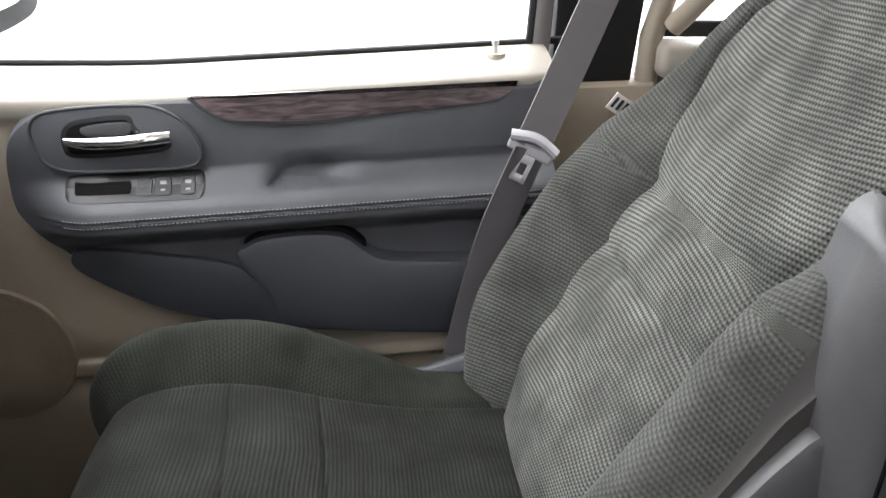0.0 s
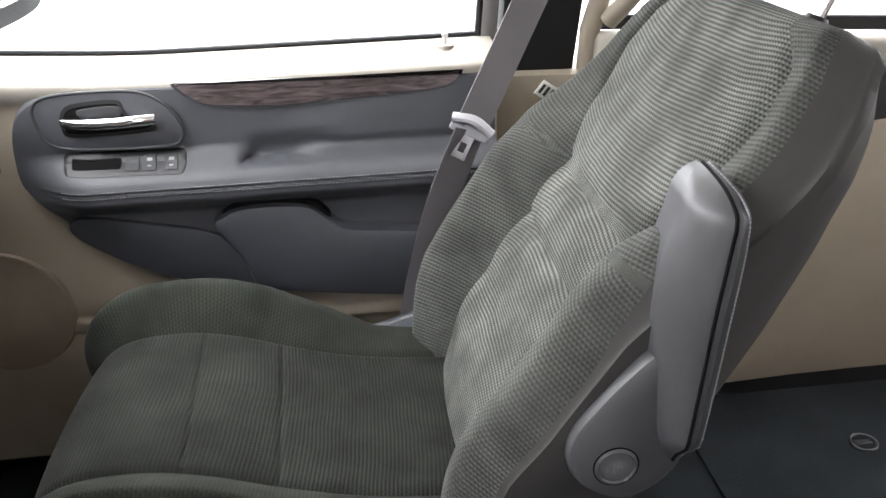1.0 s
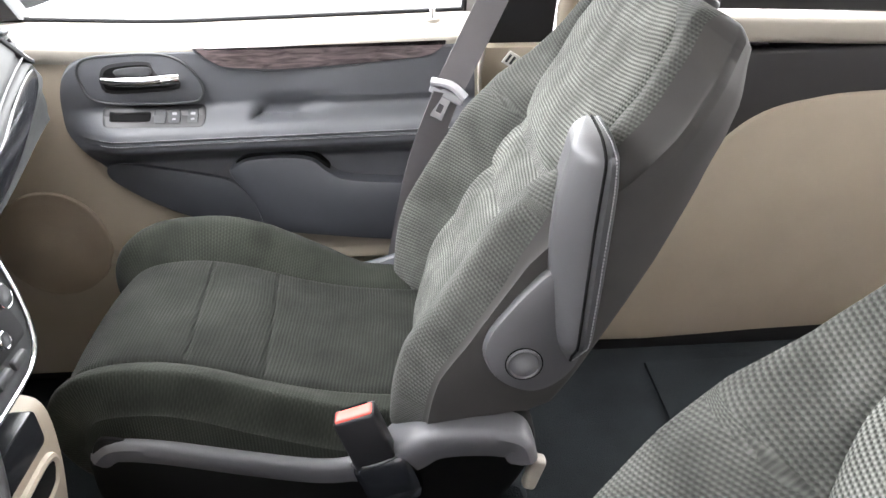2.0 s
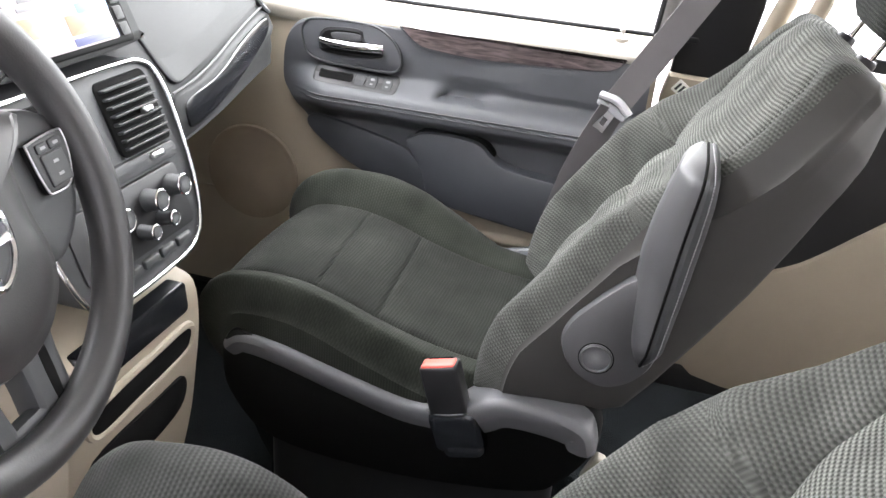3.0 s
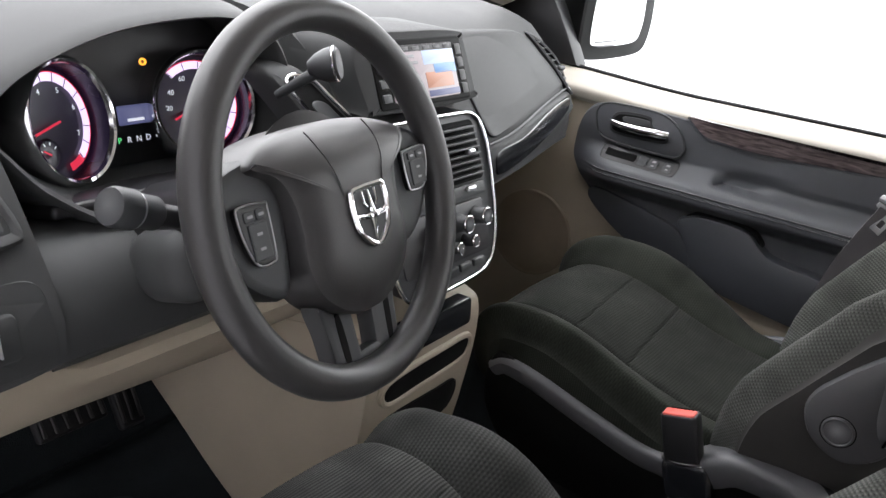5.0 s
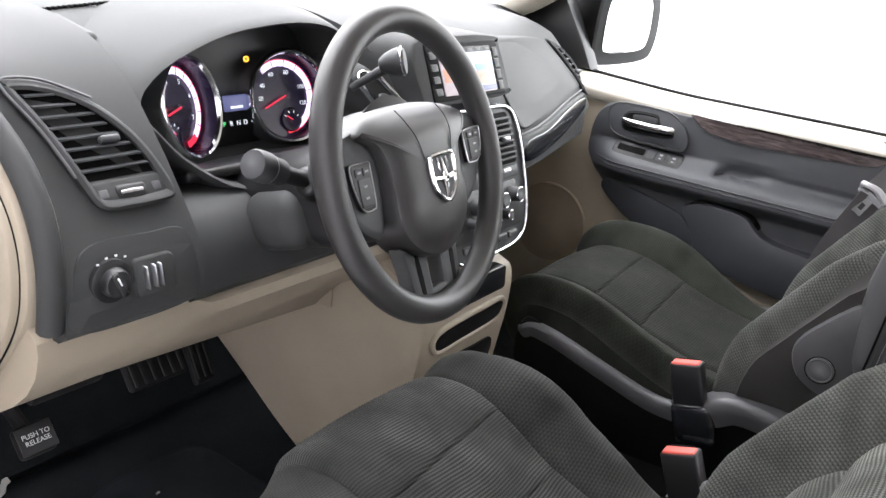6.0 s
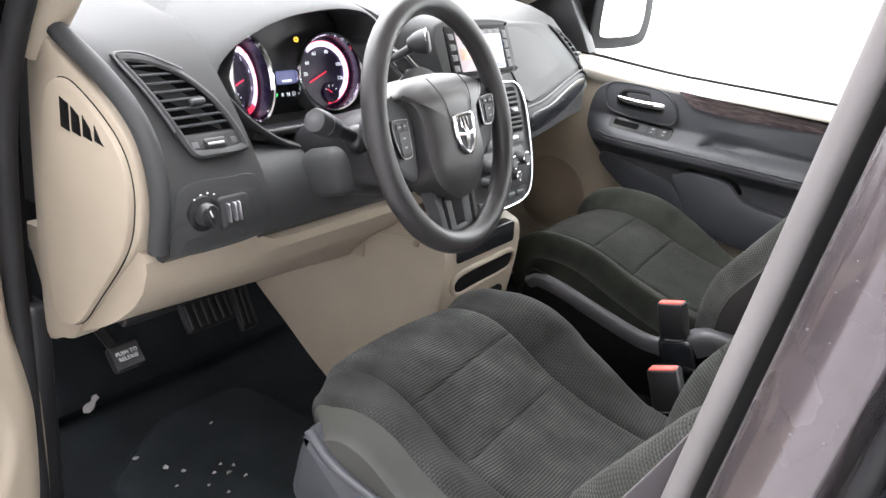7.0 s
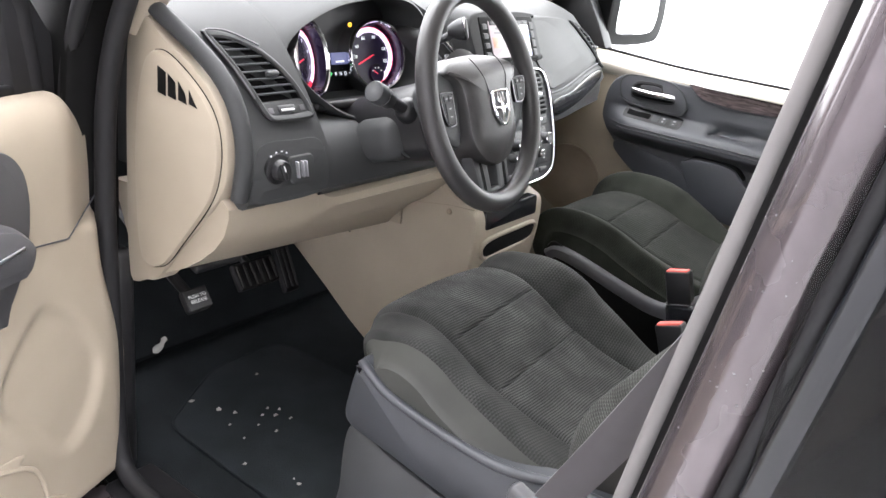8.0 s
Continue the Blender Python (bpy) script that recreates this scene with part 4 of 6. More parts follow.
part("lower_panel", slab(curve([(0.655, 0.035), (1.2, 0.030), (2.2, 0.03), (2.36, 0.10), (2.36, 0.48), (2.2, 0.54), (1.3, 0.540), (1.10, 0.530), (0.99, 0.498), (0.90, 0.42), (0.80, 0.33), (0.66, 0.24)], 5, True), "y", 0.86, 0.818, 0.008), BEIGE, sd, "beige moulded lower door trim")
part("upper_panel", rbox(pose(1.51, 0.850, 0.33), 1.72, 0.036, 0.59, 0.010), BLACK, sd, "charcoal door trim band")
part("window_ledge", rbox(pose(1.51, 0.848, 0.634, 0, 3.2, 0), 1.74, 0.054, 0.052, 0.014), CREAM, sd, "cream window ledge")
part("window_seal", rbox(pose(1.51, 0.872, 0.672, 0, 3.2, 0), 1.74, 0.012, 0.024, 0.004), RUBBER, sd)
part("outer_skin", rbox(pose(1.51, 0.905, 0.30), 1.76, 0.05, 0.76, 0.02), PAINT, sd)
g = part("window_glass", rbox(pose(1.51, 0.878, 0.96, 7, 0, 0), 1.72, 0.004, 0.56, 0.001), GLASS, sd)
g.visible_shadow = False

# ---- dashboard ----
def sweep(y):
    """How far the dash curves forward towards the passenger side."""
    return -0.115 * step(0.10, 0.80, y) - 0.16 * step(0.64, 0.80, y)


def face(y, z):
    """Where the dash face stands at (y, z)."""
    k = step(0.10, 0.19, y)
    low = interp([(0.45, -0.150), (0.60, -0.118), (0.64, -0.112), (0.68, -0.116), (0.70, -0.124), (0.75, -0.160), (0.80, -0.206), (0.83, -0.240), (0.85, -0.290)], z)
    return (1 - k) * interp([(0.45, -0.115), (0.56, -0.100), (0.60, -0.088), (0.64, -0.086), (0.67, -0.100), (0.70, -0.122), (0.75, -0.160), (0.80, -0.206), (0.83, -0.240), (0.85, -0.290)], z) + k * low + sweep(y) * step(0.45, 0.60, z)


dash = thing("dashboard", (-0.35, 0.0, 0.45), "dark grey vinyl dashboard with beige lower panels", "dashboard", kind="")


def dash_run(name, y0, y1, n, z_low, mat, label=""):
    rings = []
    for k in range(n + 1):
        y = lerp(y0, y1, k / n)
        s = sweep(y)
        end = 0.03 * (step(0.55, 0.74, abs(y)))
        pts = [(-0.79, 0.845)]
        pts += [(-0.62, 0.874 - end), (-0.45, 0.876 - end), (-0.36 + s, 0.868 - end), (-0.305 + s, 0.858 - 0.6 * end), (-0.268 + s, 0.845 - 0.4 * end)]
        pts += [(face(y, z), z) for z in (0.825, 0.80, 0.77, 0.74, 0.71, 0.685, 0.66, 0.64, 0.62)]
        pts += [(face(y, z_low) + 0.004, z_low + 0.012), (face(y, z_low) - 0.01, z_low), (-0.22 + s, z_low - 0.004), (-0.79, z_low)]
        rings.append([Vector((x, y, z)) for x, z in pts])
    return part(name, skin(rings), mat, dash, label)


dash_run("driver_vent_section", -0.705, -0.540, 8, 0.588, DASH)
dash_run("passenger_section", -0.105, 0.735, 34, 0.604, DASH, "dark grey padded passenger side of the dash")

# the stretch under the gauges
rings = []
for k in range(15):
    y = lerp(-0.542, -0.103, k / 14)
    pts = [(-0.79, 0.70), (-0.34, 0.690), (-0.20, 0.690), (-0.150, 0.688), (-0.126, 0.678), (-0.106, 0.66), (-0.092, 0.63), (-0.094, 0.595), (-0.11, 0.580), (-0.25, 0.575), (-0.79, 0.575)]
    rings.append([Vector((x, y, z)) for x, z in pts])
part("column_section", skin(rings), DASH, dash)
# top pad ahead of the gauges
rings = []
for k in range(9):
    y = lerp(-0.62, -0.10, k / 8)
    rings.append([Vector((x, y, z)) for x, z in ((-0.79, 0.840), (-0.62, 0.870), (-0.47, 0.871), (-0.43, 0.865), (-0.395, 0.854), (-0.365, 0.838), (-0.36, 0.70), (-0.79, 0.70))])
part("top_pad", skin(rings), DASH, dash)
part("cowl_bridge", rbox(pose(-0.385, -0.555, 0.846, 0, 9, 0), 0.10, 0.11, 0.02, 0.008), DASH, dash)
for k in range(15):
    part("defroster_slot", rbox(pose(lerp(-0.424, -0.446, k / 14), lerp(-0.527, -0.412, k / 14), lerp(0.8645, 0.8715, k / 14), 0, 0, -79), 0.0062, 0.006, 0.004, 0.001), SHADE_DETAIL_BLACK, dash)

# cowl round the gauges
opening = curve([(-0.532, 0.785), (-0.500, 0.815), (-0.450, 0.838), (-0.381, 0.858), (-0.300, 0.868), (-0.235, 0.868), (-0.190, 0.857), (-0.164, 0.828), (-0.156, 0.770), (-0.170, 0.712), (-0.22, 0.690), (-0.32, 0.684), (-0.43, 0.690), (-0.490, 0.722), (-0.520, 0.757)], 4, True)
mid2 = Vector((-0.32, 0.775))


def cowl_x(z):
    return interp([(0.68, -0.135), (0.74, -0.175), (0.80, -0.215), (0.87, -0.238)], z)


rings = []
for scale, back, lift in ((0.93, 0.12, 0), (0.98, 0.04, 0), (0.997, 0.006, 0), (1.02, 0.0, 0.001), (1.045, 0.004, 0.002), (1.085, 0.022, 0.003), (1.13, 0.060, 0.006), (1.17, 0.13, 0.008), (1.19, 0.25, 0.004)):
    ring = []
    for p in opening:
        q = mid2 + (p - mid2) * scale
        ring.append(Vector((cowl_x(min(0.87, max(0.68, p.y))) - back, q.x, q.y + lift * step(0.76, 0.84, p.y))))
    rings.append(ring)
part("gauge_cowl", skin(rings, cap=False), DASH, dash, "dark vinyl hood over the gauges")
part("gauge_backplate", slab([mid2 + (Vector(p) - mid2) * 1.0 for p in opening], "x", -0.36, -0.318, 0.002, lambda a, b: -0.10 * (b - 0.77)), BLACK, dash)

# lower cluster lip that hides behind the wheel
part("cluster_lip", rbox(pose(-0.235, -0.32, 0.690, 0, -14, 0), 0.14, 0.36, 0.014, 0.006), BLACK, dash)


def gauge(y, z, yaw, turn0, turn1, red0, needle_at, small, name, numerals):
    ax = Vector((math.cos(radians(yaw)), math.sin(radians(yaw)), 0.26)).normalized()
    m = aim((-0.292, y, z), ax)
    g = part(name, lathe([(0.0, 0.0), (0.060, 0.0)], m, 40, False), FACE, dash, "round gauge with lit white band and red edge")
    part("dial_wall", lathe([(0.0595, -0.01), (0.0605, 0.024)], m, 48, False), FACE, g)
    part("chrome_ring", lathe([(0.0605, 0.0235), (0.0625, 0.0285), (0.0655, 0.030), (0.0685, 0.027), (0.070, 0.020), (0.070, -0.01)], m, 48, False), CHROME, g)

    def arc(r0, r1, a0, a1, h, n=40):
        rings = []
        for k in range(n + 1):
            a = radians(lerp(a0, a1, k / n))
            d = Vector((math.cos(a), math.sin(a), 0))
            rings.append([m @ (d * r0 + Vector((0, 0, h))), m @ (d * r1 + Vector((0, 0, h))), m @ (d * r1 + Vector((0, 0, h + 0.0015))), m @ (d * r0 + Vector((0, 0, h + 0.0015)))])
        return skin(rings)

    part("lit_band", arc(0.0445, 0.0535, turn0, turn1, 0.002), RING_WHITE, g)
    part("red_edge", arc(0.0537, 0.0548, turn0 - 8, turn1 + 6, 0.002), RING_RED, g)
    part("red_zone", arc(0.046, 0.054, red0, turn0 - 0.5, 0.0022, 10), RING_RED, g)
    for k in range(9):
        a = radians(lerp(turn0, turn1, k / 8))
        d = Vector((math.cos(a), math.sin(a), 0))
        part("tick", tube([m @ (d * 0.043 + Vector((0, 0, 0.0042))), m @ (d * 0.053 + Vector((0, 0, 0.0042)))], 0.0005, 5), SHADE_DETAIL_BLACK, g)
    for t, a in numerals:
        a = radians(a)
        part("numeral", text_mesh(t, 0.0085, m @ Matrix.Translation((0.0365 * math.cos(a), 0.0365 * math.sin(a), 0.003))), LETTER, g)
    a = radians(needle_at)
    d = Vector((math.cos(a), math.sin(a), 0))
    part("needle", tube([m @ (d * -0.004 + Vector((0, 0, 0.007))), m @ (d * 0.036 + Vector((0, 0, 0.007)))], 0.0014, 6), RING_RED, g)
    c = Vector((small[0], small[1], 0.003))
    part("small_dial", lathe([(0.0, 0.001), (0.0155, 0.001), (0.0165, 0.003), (0.018, 0.0)], m @ Matrix.Translation(c), 28), FACE, g)
    for a in (150, 110, 70, 30):
        e = Vector((math.cos(radians(a)), math.sin(radians(a)), 0))
        part("small_tick", tube([m @ (c + e * 0.0105 + Vector((0, 0, 0.002))), m @ (c + e * 0.014 + Vector((0, 0, 0.002)))], 0.0006, 5), LETTER, g)
    part("small_needle", tube([m @ (c + Vector((0, 0, 0.004))), m @ (c + Vector((-0.009, 0.006, 0.004)))], 0.0009, 5), RING_RED, g)
    return g


gauge(-0.424, 0.757, 22, -58, 118, -82, 190, (-0.022, -0.030), "tachometer", (("4", 108), ("5", 62), ("6", 18), ("7", -28)))
gauge(-0.238, 0.757, -10, -62, 130, -84, 205, (0.012, -0.034), "speedometer", (("60", 116), ("80", 74), ("100", 22), ("120", -16), ("40", 152), ("20", 182)))

# trip display and gear letters between them
inf = part("trip_display", rbox(aim((-0.288, -0.328, 0.757), (1, 0, 0.26)), 0.042, 0.022, 0.004, 0.002), LCD, dash, "small blue trip display")
m = aim((-0.2845, -0.328, 0.752), (1, 0, 0.26))
part("display_bar", rbox(m, 0.022, 0.0035, 0.001, 0.0005), LETTER, inf)
for k, ch in enumerate("PRND"):
    m = aim((-0.281, -0.352 + 0.0125 * k, 0.730), (1, 0, 0.26))
    part("gear_letter", text_mesh(ch, 0.0095, m), GREEN if ch == "P" else LETTER, dash)
part("gear_mark", rbox(aim((-0.281, -0.300, 0.731), (1, 0, 0.26)), 0.008, 0.004, 0.001, 0.0005), LETTER, dash)
part("warning_lamp", tube([aim((-0.262, -0.333, 0.822), (1, 0, 0.26)) @ Vector((0.0035 * math.cos(a * math.pi / 8), 0.003 * math.sin(a * math.pi / 8), 0)) for a in range(16)], 0.0013, 6, True), AMBER, dash, "amber warning lamp")


# ---- vents: a frame that lies on the face, with slats across it ----
def side_vent(name, outline, z0, z1, left, right, n, knob, label):
    lp = curve(outline, 5, True)
    v = part(name, ring2(lp, "x", -0.020, 0.013, 0.009, 0.004, face), DASH, dash, label)
    # black sheet on the dash face paints the shade behind the slats
    part("recess", slab(inset([Vector(p) for p in lp], 0.008), "x", -0.03, 0.0015, 0.001, face), SHADE_DETAIL_BLACK, v)
    for k in range(n):
        z = lerp(z0, z1, (k + 0.5) / n)
        a, b = interp(left, z), interp(right, z)
        rows = []
        for q in range(9):
            y = lerp(a, b, q / 8)
            x = face(y, z) + 0.0075
            rows.append([Vector((x + 0.003, y, z - 0.0010)), Vector((x + 0.003, y, z + 0.0010)), Vector((x - 0.006, y, z + 0.0006)), Vector((x - 0.006, y, z - 0.0012))])
        part("slat", skin(rows), DARK, v)
    y, z = knob
    part("slat_knob", rbox(aim((face(y, z) + 0.012, y, z), (1, 0, 0.7)), 0.024, 0.009, 0.010, 0.004), DARK, v)
    return v


dv = side_vent("driver_vent", [(-0.678, 0.824), (-0.640, 0.820), (-0.600, 0.802), (-0.570, 0.772), (-0.555, 0.738), (-0.551, 0.716), (-0.560, 0.707), (-0.608, 0.706), (-0.640, 0.710), (-0.652, 0.735), (-0.664, 0.775), (-0.681, 0.814)], 0.738, 0.814,
               [(0.70, -0.640), (0.75, -0.648), (0.815, -0.668)], [(0.70, -0.562), (0.75, -0.570), (0.79, -0.602), (0.815, -0.645)], 8, (-0.602, 0.768), "dark side air vent with horizontal slats")
part("vent_trim", tube([(face(y, z) + 0.013, y, z) for y, z in curve([(-0.600, 0.8045), (-0.642, 0.8225), (-0.6795, 0.8255), (-0.6835, 0.814), (-0.668, 0.780), (-0.656, 0.740)], 5)], 0.0017, 8), GREY, dv)
part("thumbwheel_plate", slab(rounded(-0.644, 0.711, -0.558, 0.732, 0.006), "x", -0.004, 0.008, 0.002, face), DASH, dv)
part("thumbwheel", slab(rounded(-0.618, 0.716, -0.584, 0.727, 0.003), "x", 0.0, 0.011, 0.002, face), BLACK, dv)
part("wheel_mark", slab(rounded(-0.614, 0.7200, -0.588, 0.7230, 0.001), "x", 0.0, 0.0116, 0.0004, face), SATIN, dv)
for q in (-0.632, -0.570):
    part("vent_mark", slab(rounded(q - 0.005, 0.718, q + 0.005, 0.725, 0.001), "x", 0.0, 0.0088, 0.0005, face), GREY, dv)
side_vent("passenger_vent", [(0.575, 0.815), (0.602, 0.812), (0.640, 0.785), (0.668, 0.745), (0.684, 0.712), (0.672, 0.702), (0.640, 0.705), (0.622, 0.735), (0.600, 0.775)], 0.715, 0.805,
          [(0.70, 0.648), (0.735, 0.630), (0.775, 0.608), (0.81, 0.588)], [(0.70, 0.672), (0.745, 0.658), (0.785, 0.630), (0.81, 0.602)], 8, (0.640, 0.752), "dark passenger air vent with horizontal slats")
part("vent_wheel", slab(rounded(0.650, 0.706, 0.668, 0.716, 0.002), "x", 0.0, 0.010, 0.002, face), SATIN, dash)

# ---- left switches ----
swp = part("switch_plate", slab(curve([(-0.697, 0.602), (-0.692, 0.655), (-0.665, 0.680), (-0.60, 0.680), (-0.556, 0.676), (-0.550, 0.640), (-0.552, 0.600), (-0.62, 0.592)], 5, True), "x", -0.01, 0.0008, 0.0006, face), DASH, dash)
c = Vector((face(-0.655, 0.647) + 0.003, -0.655, 0.647))
kn = part("light_switch", lathe([(0.0225, -0.004), (0.0225, 0.002), (0.021, 0.003), (0.0155, 0.004), (0.0145, 0.012), (0.013, 0.014), (0.0, 0.014)], aim(c, (1, 0, 0.05)), 32), BLACK, swp, "round headlamp switch")
part("grip_bar", rbox(aim(c + Vector((0.014, 0, 0)), (1, 0, 0.05)) @ pose(0, 0, 0, 0, 0, 24), 0.007, 0.028, 0.007, 0.002), BLACK, kn)
part("pointer", rbox(aim(c + Vector((0.018, -0.002, 0.005)), (1, 0, 0.05)) @ pose(0, 0, 0, 0, 0, 24), 0.0018, 0.010, 0.0015, 0.0006), WHITE, kn)
for a in (60, 82, 104, 126):
    part("mark", rbox(aim(c + Vector((0.003, 0.0275 * math.cos(radians(a)), 0.0275 * math.sin(radians(a)))), (1, 0, 0.05)), 0.003, 0.0022, 0.001, 0.0004), WHITE, swp)
dim = part("dimmer_plate", slab(rounded(-0.628, 0.620, -0.580, 0.660, 0.006), "x", 0.0, 0.005, 0.002, face), DASH, swp)
for q in (-0.617, -0.607, -0.600):
    part("dimmer_wheel", slab(rounded(q - 0.0014, 0.629, q + 0.0014, 0.653, 0.001), "x", 0.0, 0.010, 0.002, face), SATIN, dim)

# ---- beige lower panels ----
rings = []
for k in range(25):
    y = lerp(-0.722, -0.155, k / 24)
    hump = 0.008 * math.sin(6 * k / 24)
    zt = 0.592 - 0.020 * step(-0.56, -0.50, y)
    zb = 0.418 - 0.030 * k / 24
    pts = [(-0.13, zt + 0.01), (-0.112, zt - 0.004), (-0.111, zt - 0.018), (-0.120, 0.545), (-0.140, 0.518), (-0.172, 0.490), (-0.214, 0.462), (-0.262, zb + 0.020), (-0.290, zb + 0.008), (-0.308, zb), (-0.33, zb + 0.004), (-0.36, zb + 0.05), (-0.40, 0.56), (-0.20, 0.575)]
    rings.append([Vector((x, y, z)) for x, z in pts])
part("knee_panel", skin(rings), BEIGE, dash, "beige knee panel under the wheel")
part("hood_release", rbox(pose(-0.30, -0.60, 0.424, 0, 20, 0), 0.05, 0.10, 0.018, 0.006), BLACK, dash)
part("port_cover", slab(rounded(-0.285, 0.415, -0.225, 0.450, 0.004), "y", -0.1705, -0.1745, 0.001), BEIGE, dash)

# end of the dash, seen with the door open
cap_loop = curve([(-0.352, 0.405), (-0.356, 0.55), (-0.352, 0.72), (-0.338, 0.84), (-0.300, 0.838), (-0.262, 0.812), (-0.205, 0.788), (-0.150, 0.755), (-0.120, 0.715), (-0.110, 0.665), (-0.120, 0.612), (-0.165, 0.555), (-0.225, 0.485), (-0.275, 0.425), (-0.31, 0.410)], 4, True)
cap = part("end_panel", slab(cap_loop, "y", -0.69, -0.728, 0.006), BEIGE, dash, "beige end panel with slots")
inner_loop = curve([(-0.305, 0.455), (-0.318, 0.56), (-0.314, 0.68), (-0.292, 0.770), (-0.255, 0.792), (-0.200, 0.772), (-0.150, 0.738), (-0.126, 0.700), (-0.122, 0.652), (-0.140, 0.595), (-0.205, 0.510), (-0.255, 0.455)], 5, True)
part("end_cover", slab(inner_loop, "y", -0.72, -0.738, 0.007), BEIGE, cap)
part("cover_gap", tube([to3("y", p.x, p.y, -0.7278) for p in inner_loop], 0.0014, 6, True), SHADE_DETAIL_BLACK, cap)
for k in range(4):
    x = -0.254 + 0.024 * k
    zt = 0.771 - 0.007 * k
    zb = 0.733 - 0.001 * k
    # flat black pieces paint the shade inside the slots
    part("slot", slab([(x, zb), (x + 0.019, zb - 0.003), (x + 0.019 - 0.002 * k, zt - 0.006 - 0.004 * k), (x, zt)], "y", -0.725, -0.7392, 0.0008), SHADE_DETAIL_BLACK, cap)
part("dark_edge", tube([(x + 0.012, -0.716, z + 0.008) for x, z in curve([(-0.330, 0.850), (-0.262, 0.822), (-0.205, 0.797), (-0.150, 0.764), (-0.115, 0.722), (-0.100, 0.665), (-0.108, 0.600)], 5)], 0.013, 10), DASH, dash)

# ---- centre column ----
col_loop = curve([(-0.62, 0.32), (-0.533, 0.255), (-0.44, 0.195), (-0.345, 0.132), (-0.25, 0.085), (-0.16, 0.075), (-0.10, 0.14), (-0.066, 0.25), (-0.050, 0.34), (-0.040, 0.42), (-0.044, 0.480), (-0.075, 0.497), (-0.14, 0.53), (-0.24, 0.56), (-0.62, 0.57)], 4, True)
column = thing("centre_column", (-0.25, -0.03, 0.08), "beige centre column with two open cubbies below the stack", "console")
part("column_body", slab(col_loop, "y", 0.085, -0.168, 0.012), BEIGE, column)
part("column_seam", tube([(-0.255, -0.1676, 0.462), (-0.18, -0.1676, 0.478), (-0.113, -0.1676, 0.491), (-0.05, -0.1676, 0.497)], 0.0009, 6), GRILLE, column)
part("screw_cap", lathe([(0.007, 0.0), (0.006, 0.002), (0.0, 0.0025)], aim((-0.108, -0.168, 0.478), (0, -1, 0)), 16), GRILLE, column)
part("side_notch", slab([(-0.392, 0.357), (-0.366, 0.353), (-0.370, 0.364)], "y", -0.16, -0.1705, 0.0005), SHADE_DETAIL_BLACK, column)


def colx(z):
    return interp([(0.25, -0.066), (0.34, -0.050), (0.42, -0.040), (0.50, -0.046), (0.555, -0.060)], z)


part("drawer", slab(rounded(-0.135, 0.450, 0.062, 0.492, 0.008), "x", -0.02, 0.005, 0.002, lambda a, b: colx(b)), GLOSS, column, "gloss black drawer front")
cub = curve([(-0.130, 0.425), (0.0, 0.432), (0.058, 0.430), (0.062, 0.405), (0.040, 0.392), (-0.05, 0.388), (-0.125, 0.388)], 5, True)
# cubbies are not hollow: black sheets paint the shade inside them
part("cubby", slab(cub, "x", -0.03, 0.0045, 0.001, lambda a, b: colx(b)), SHADE_DETAIL_BLACK, column, "dark open cubby")
part("cubby_rim", tube([(colx(p.y) + 0.002, p.x, p.y) for p in cub], 0.0055, 8, True), BEIGE, column)
cub = curve([(-0.130, 0.355), (0.0, 0.358), (0.052, 0.352), (0.048, 0.300), (-0.05, 0.288), (-0.125, 0.290)], 5, True)
part("lower_tray", slab(cub, "x", -0.03, 0.0045, 0.001, lambda a, b: colx(b)), SHADE_DETAIL_BLACK, column)

# ---- centre stack ----
stack = thing("centre_stack", (-0.09, 0.02, 0.50), "charcoal centre stack framed by a chrome bezel", "console")


def stx(a, b):
    return interp([(0.48, -0.030), (0.55, -0.046), (0.62, -0.070), (0.70, -0.100), (0.745, -0.122), (0.78, -0.150), (0.85, -0.212)], b)


bez = curve([(-0.08, 0.748), (0.08, 0.748), (0.119, 0.743), (0.133, 0.725), (0.134, 0.68), (0.126, 0.61), (0.112, 0.566), (0.090, 0.541), (0.055, 0.531), (-0.03, 0.528), (-0.088, 0.531), (-0.112, 0.548), (-0.125, 0.59), (-0.134, 0.66), (-0.132, 0.725), (-0.118, 0.745)], 5, True)
part("stack_face", slab(bez, "x", -0.10, 0.004, 0.003, stx), DARK, stack)
part("chrome_bezel", tube([(stx(p.x, p.y) + 0.006, p.x, p.y) for p in bez], 0.0030, 10, True), CHROME, stack, "chrome bezel strip")
for y0, y1 in ((-0.118, -0.024), (0.022, 0.114)):
    # plate coloured black for the shade behind its slats
    v = part("air_vent", slab(rounded(y0, 0.658, y1, 0.738, 0.008), "x", 0.0, 0.0055, 0.001, stx), SHADE_DETAIL_BLACK, stack, "square air vent")
    for k in range(8):
        z = lerp(0.667, 0.729, k / 7)
        x = stx(0, z) + 0.0065
        part("slat", rbox(aim((x, (y0 + y1) / 2, z), (1, 0, 0.25)), y1 - y0 - 0.012, 0.0035, 0.012, 0.0012), DARK, v)
    part("slat_knob", rbox(aim((stx(0, 0.70) + 0.014, (y0 + y1) / 2 + 0.012, 0.700), (1, 0, 0.4)), 0.016, 0.008, 0.010, 0.003), SATIN, v)
part("hazard_strip", slab(rounded(-0.10, 0.637, 0.112, 0.655, 0.004), "x", 0.0, 0.006, 0.0015, stx), DARK, stack)
part("thumb_wheel", slab(rounded(0.064, 0.646, 0.086, 0.653, 0.002), "x", 0.004, 0.010, 0.002, stx), SATIN, stack)
part("control_plate", slab(rounded(-0.100, 0.560, 0.100, 0.633, 0.008), "x", 0.0, 0.006, 0.0015, stx), BLACK, stack)
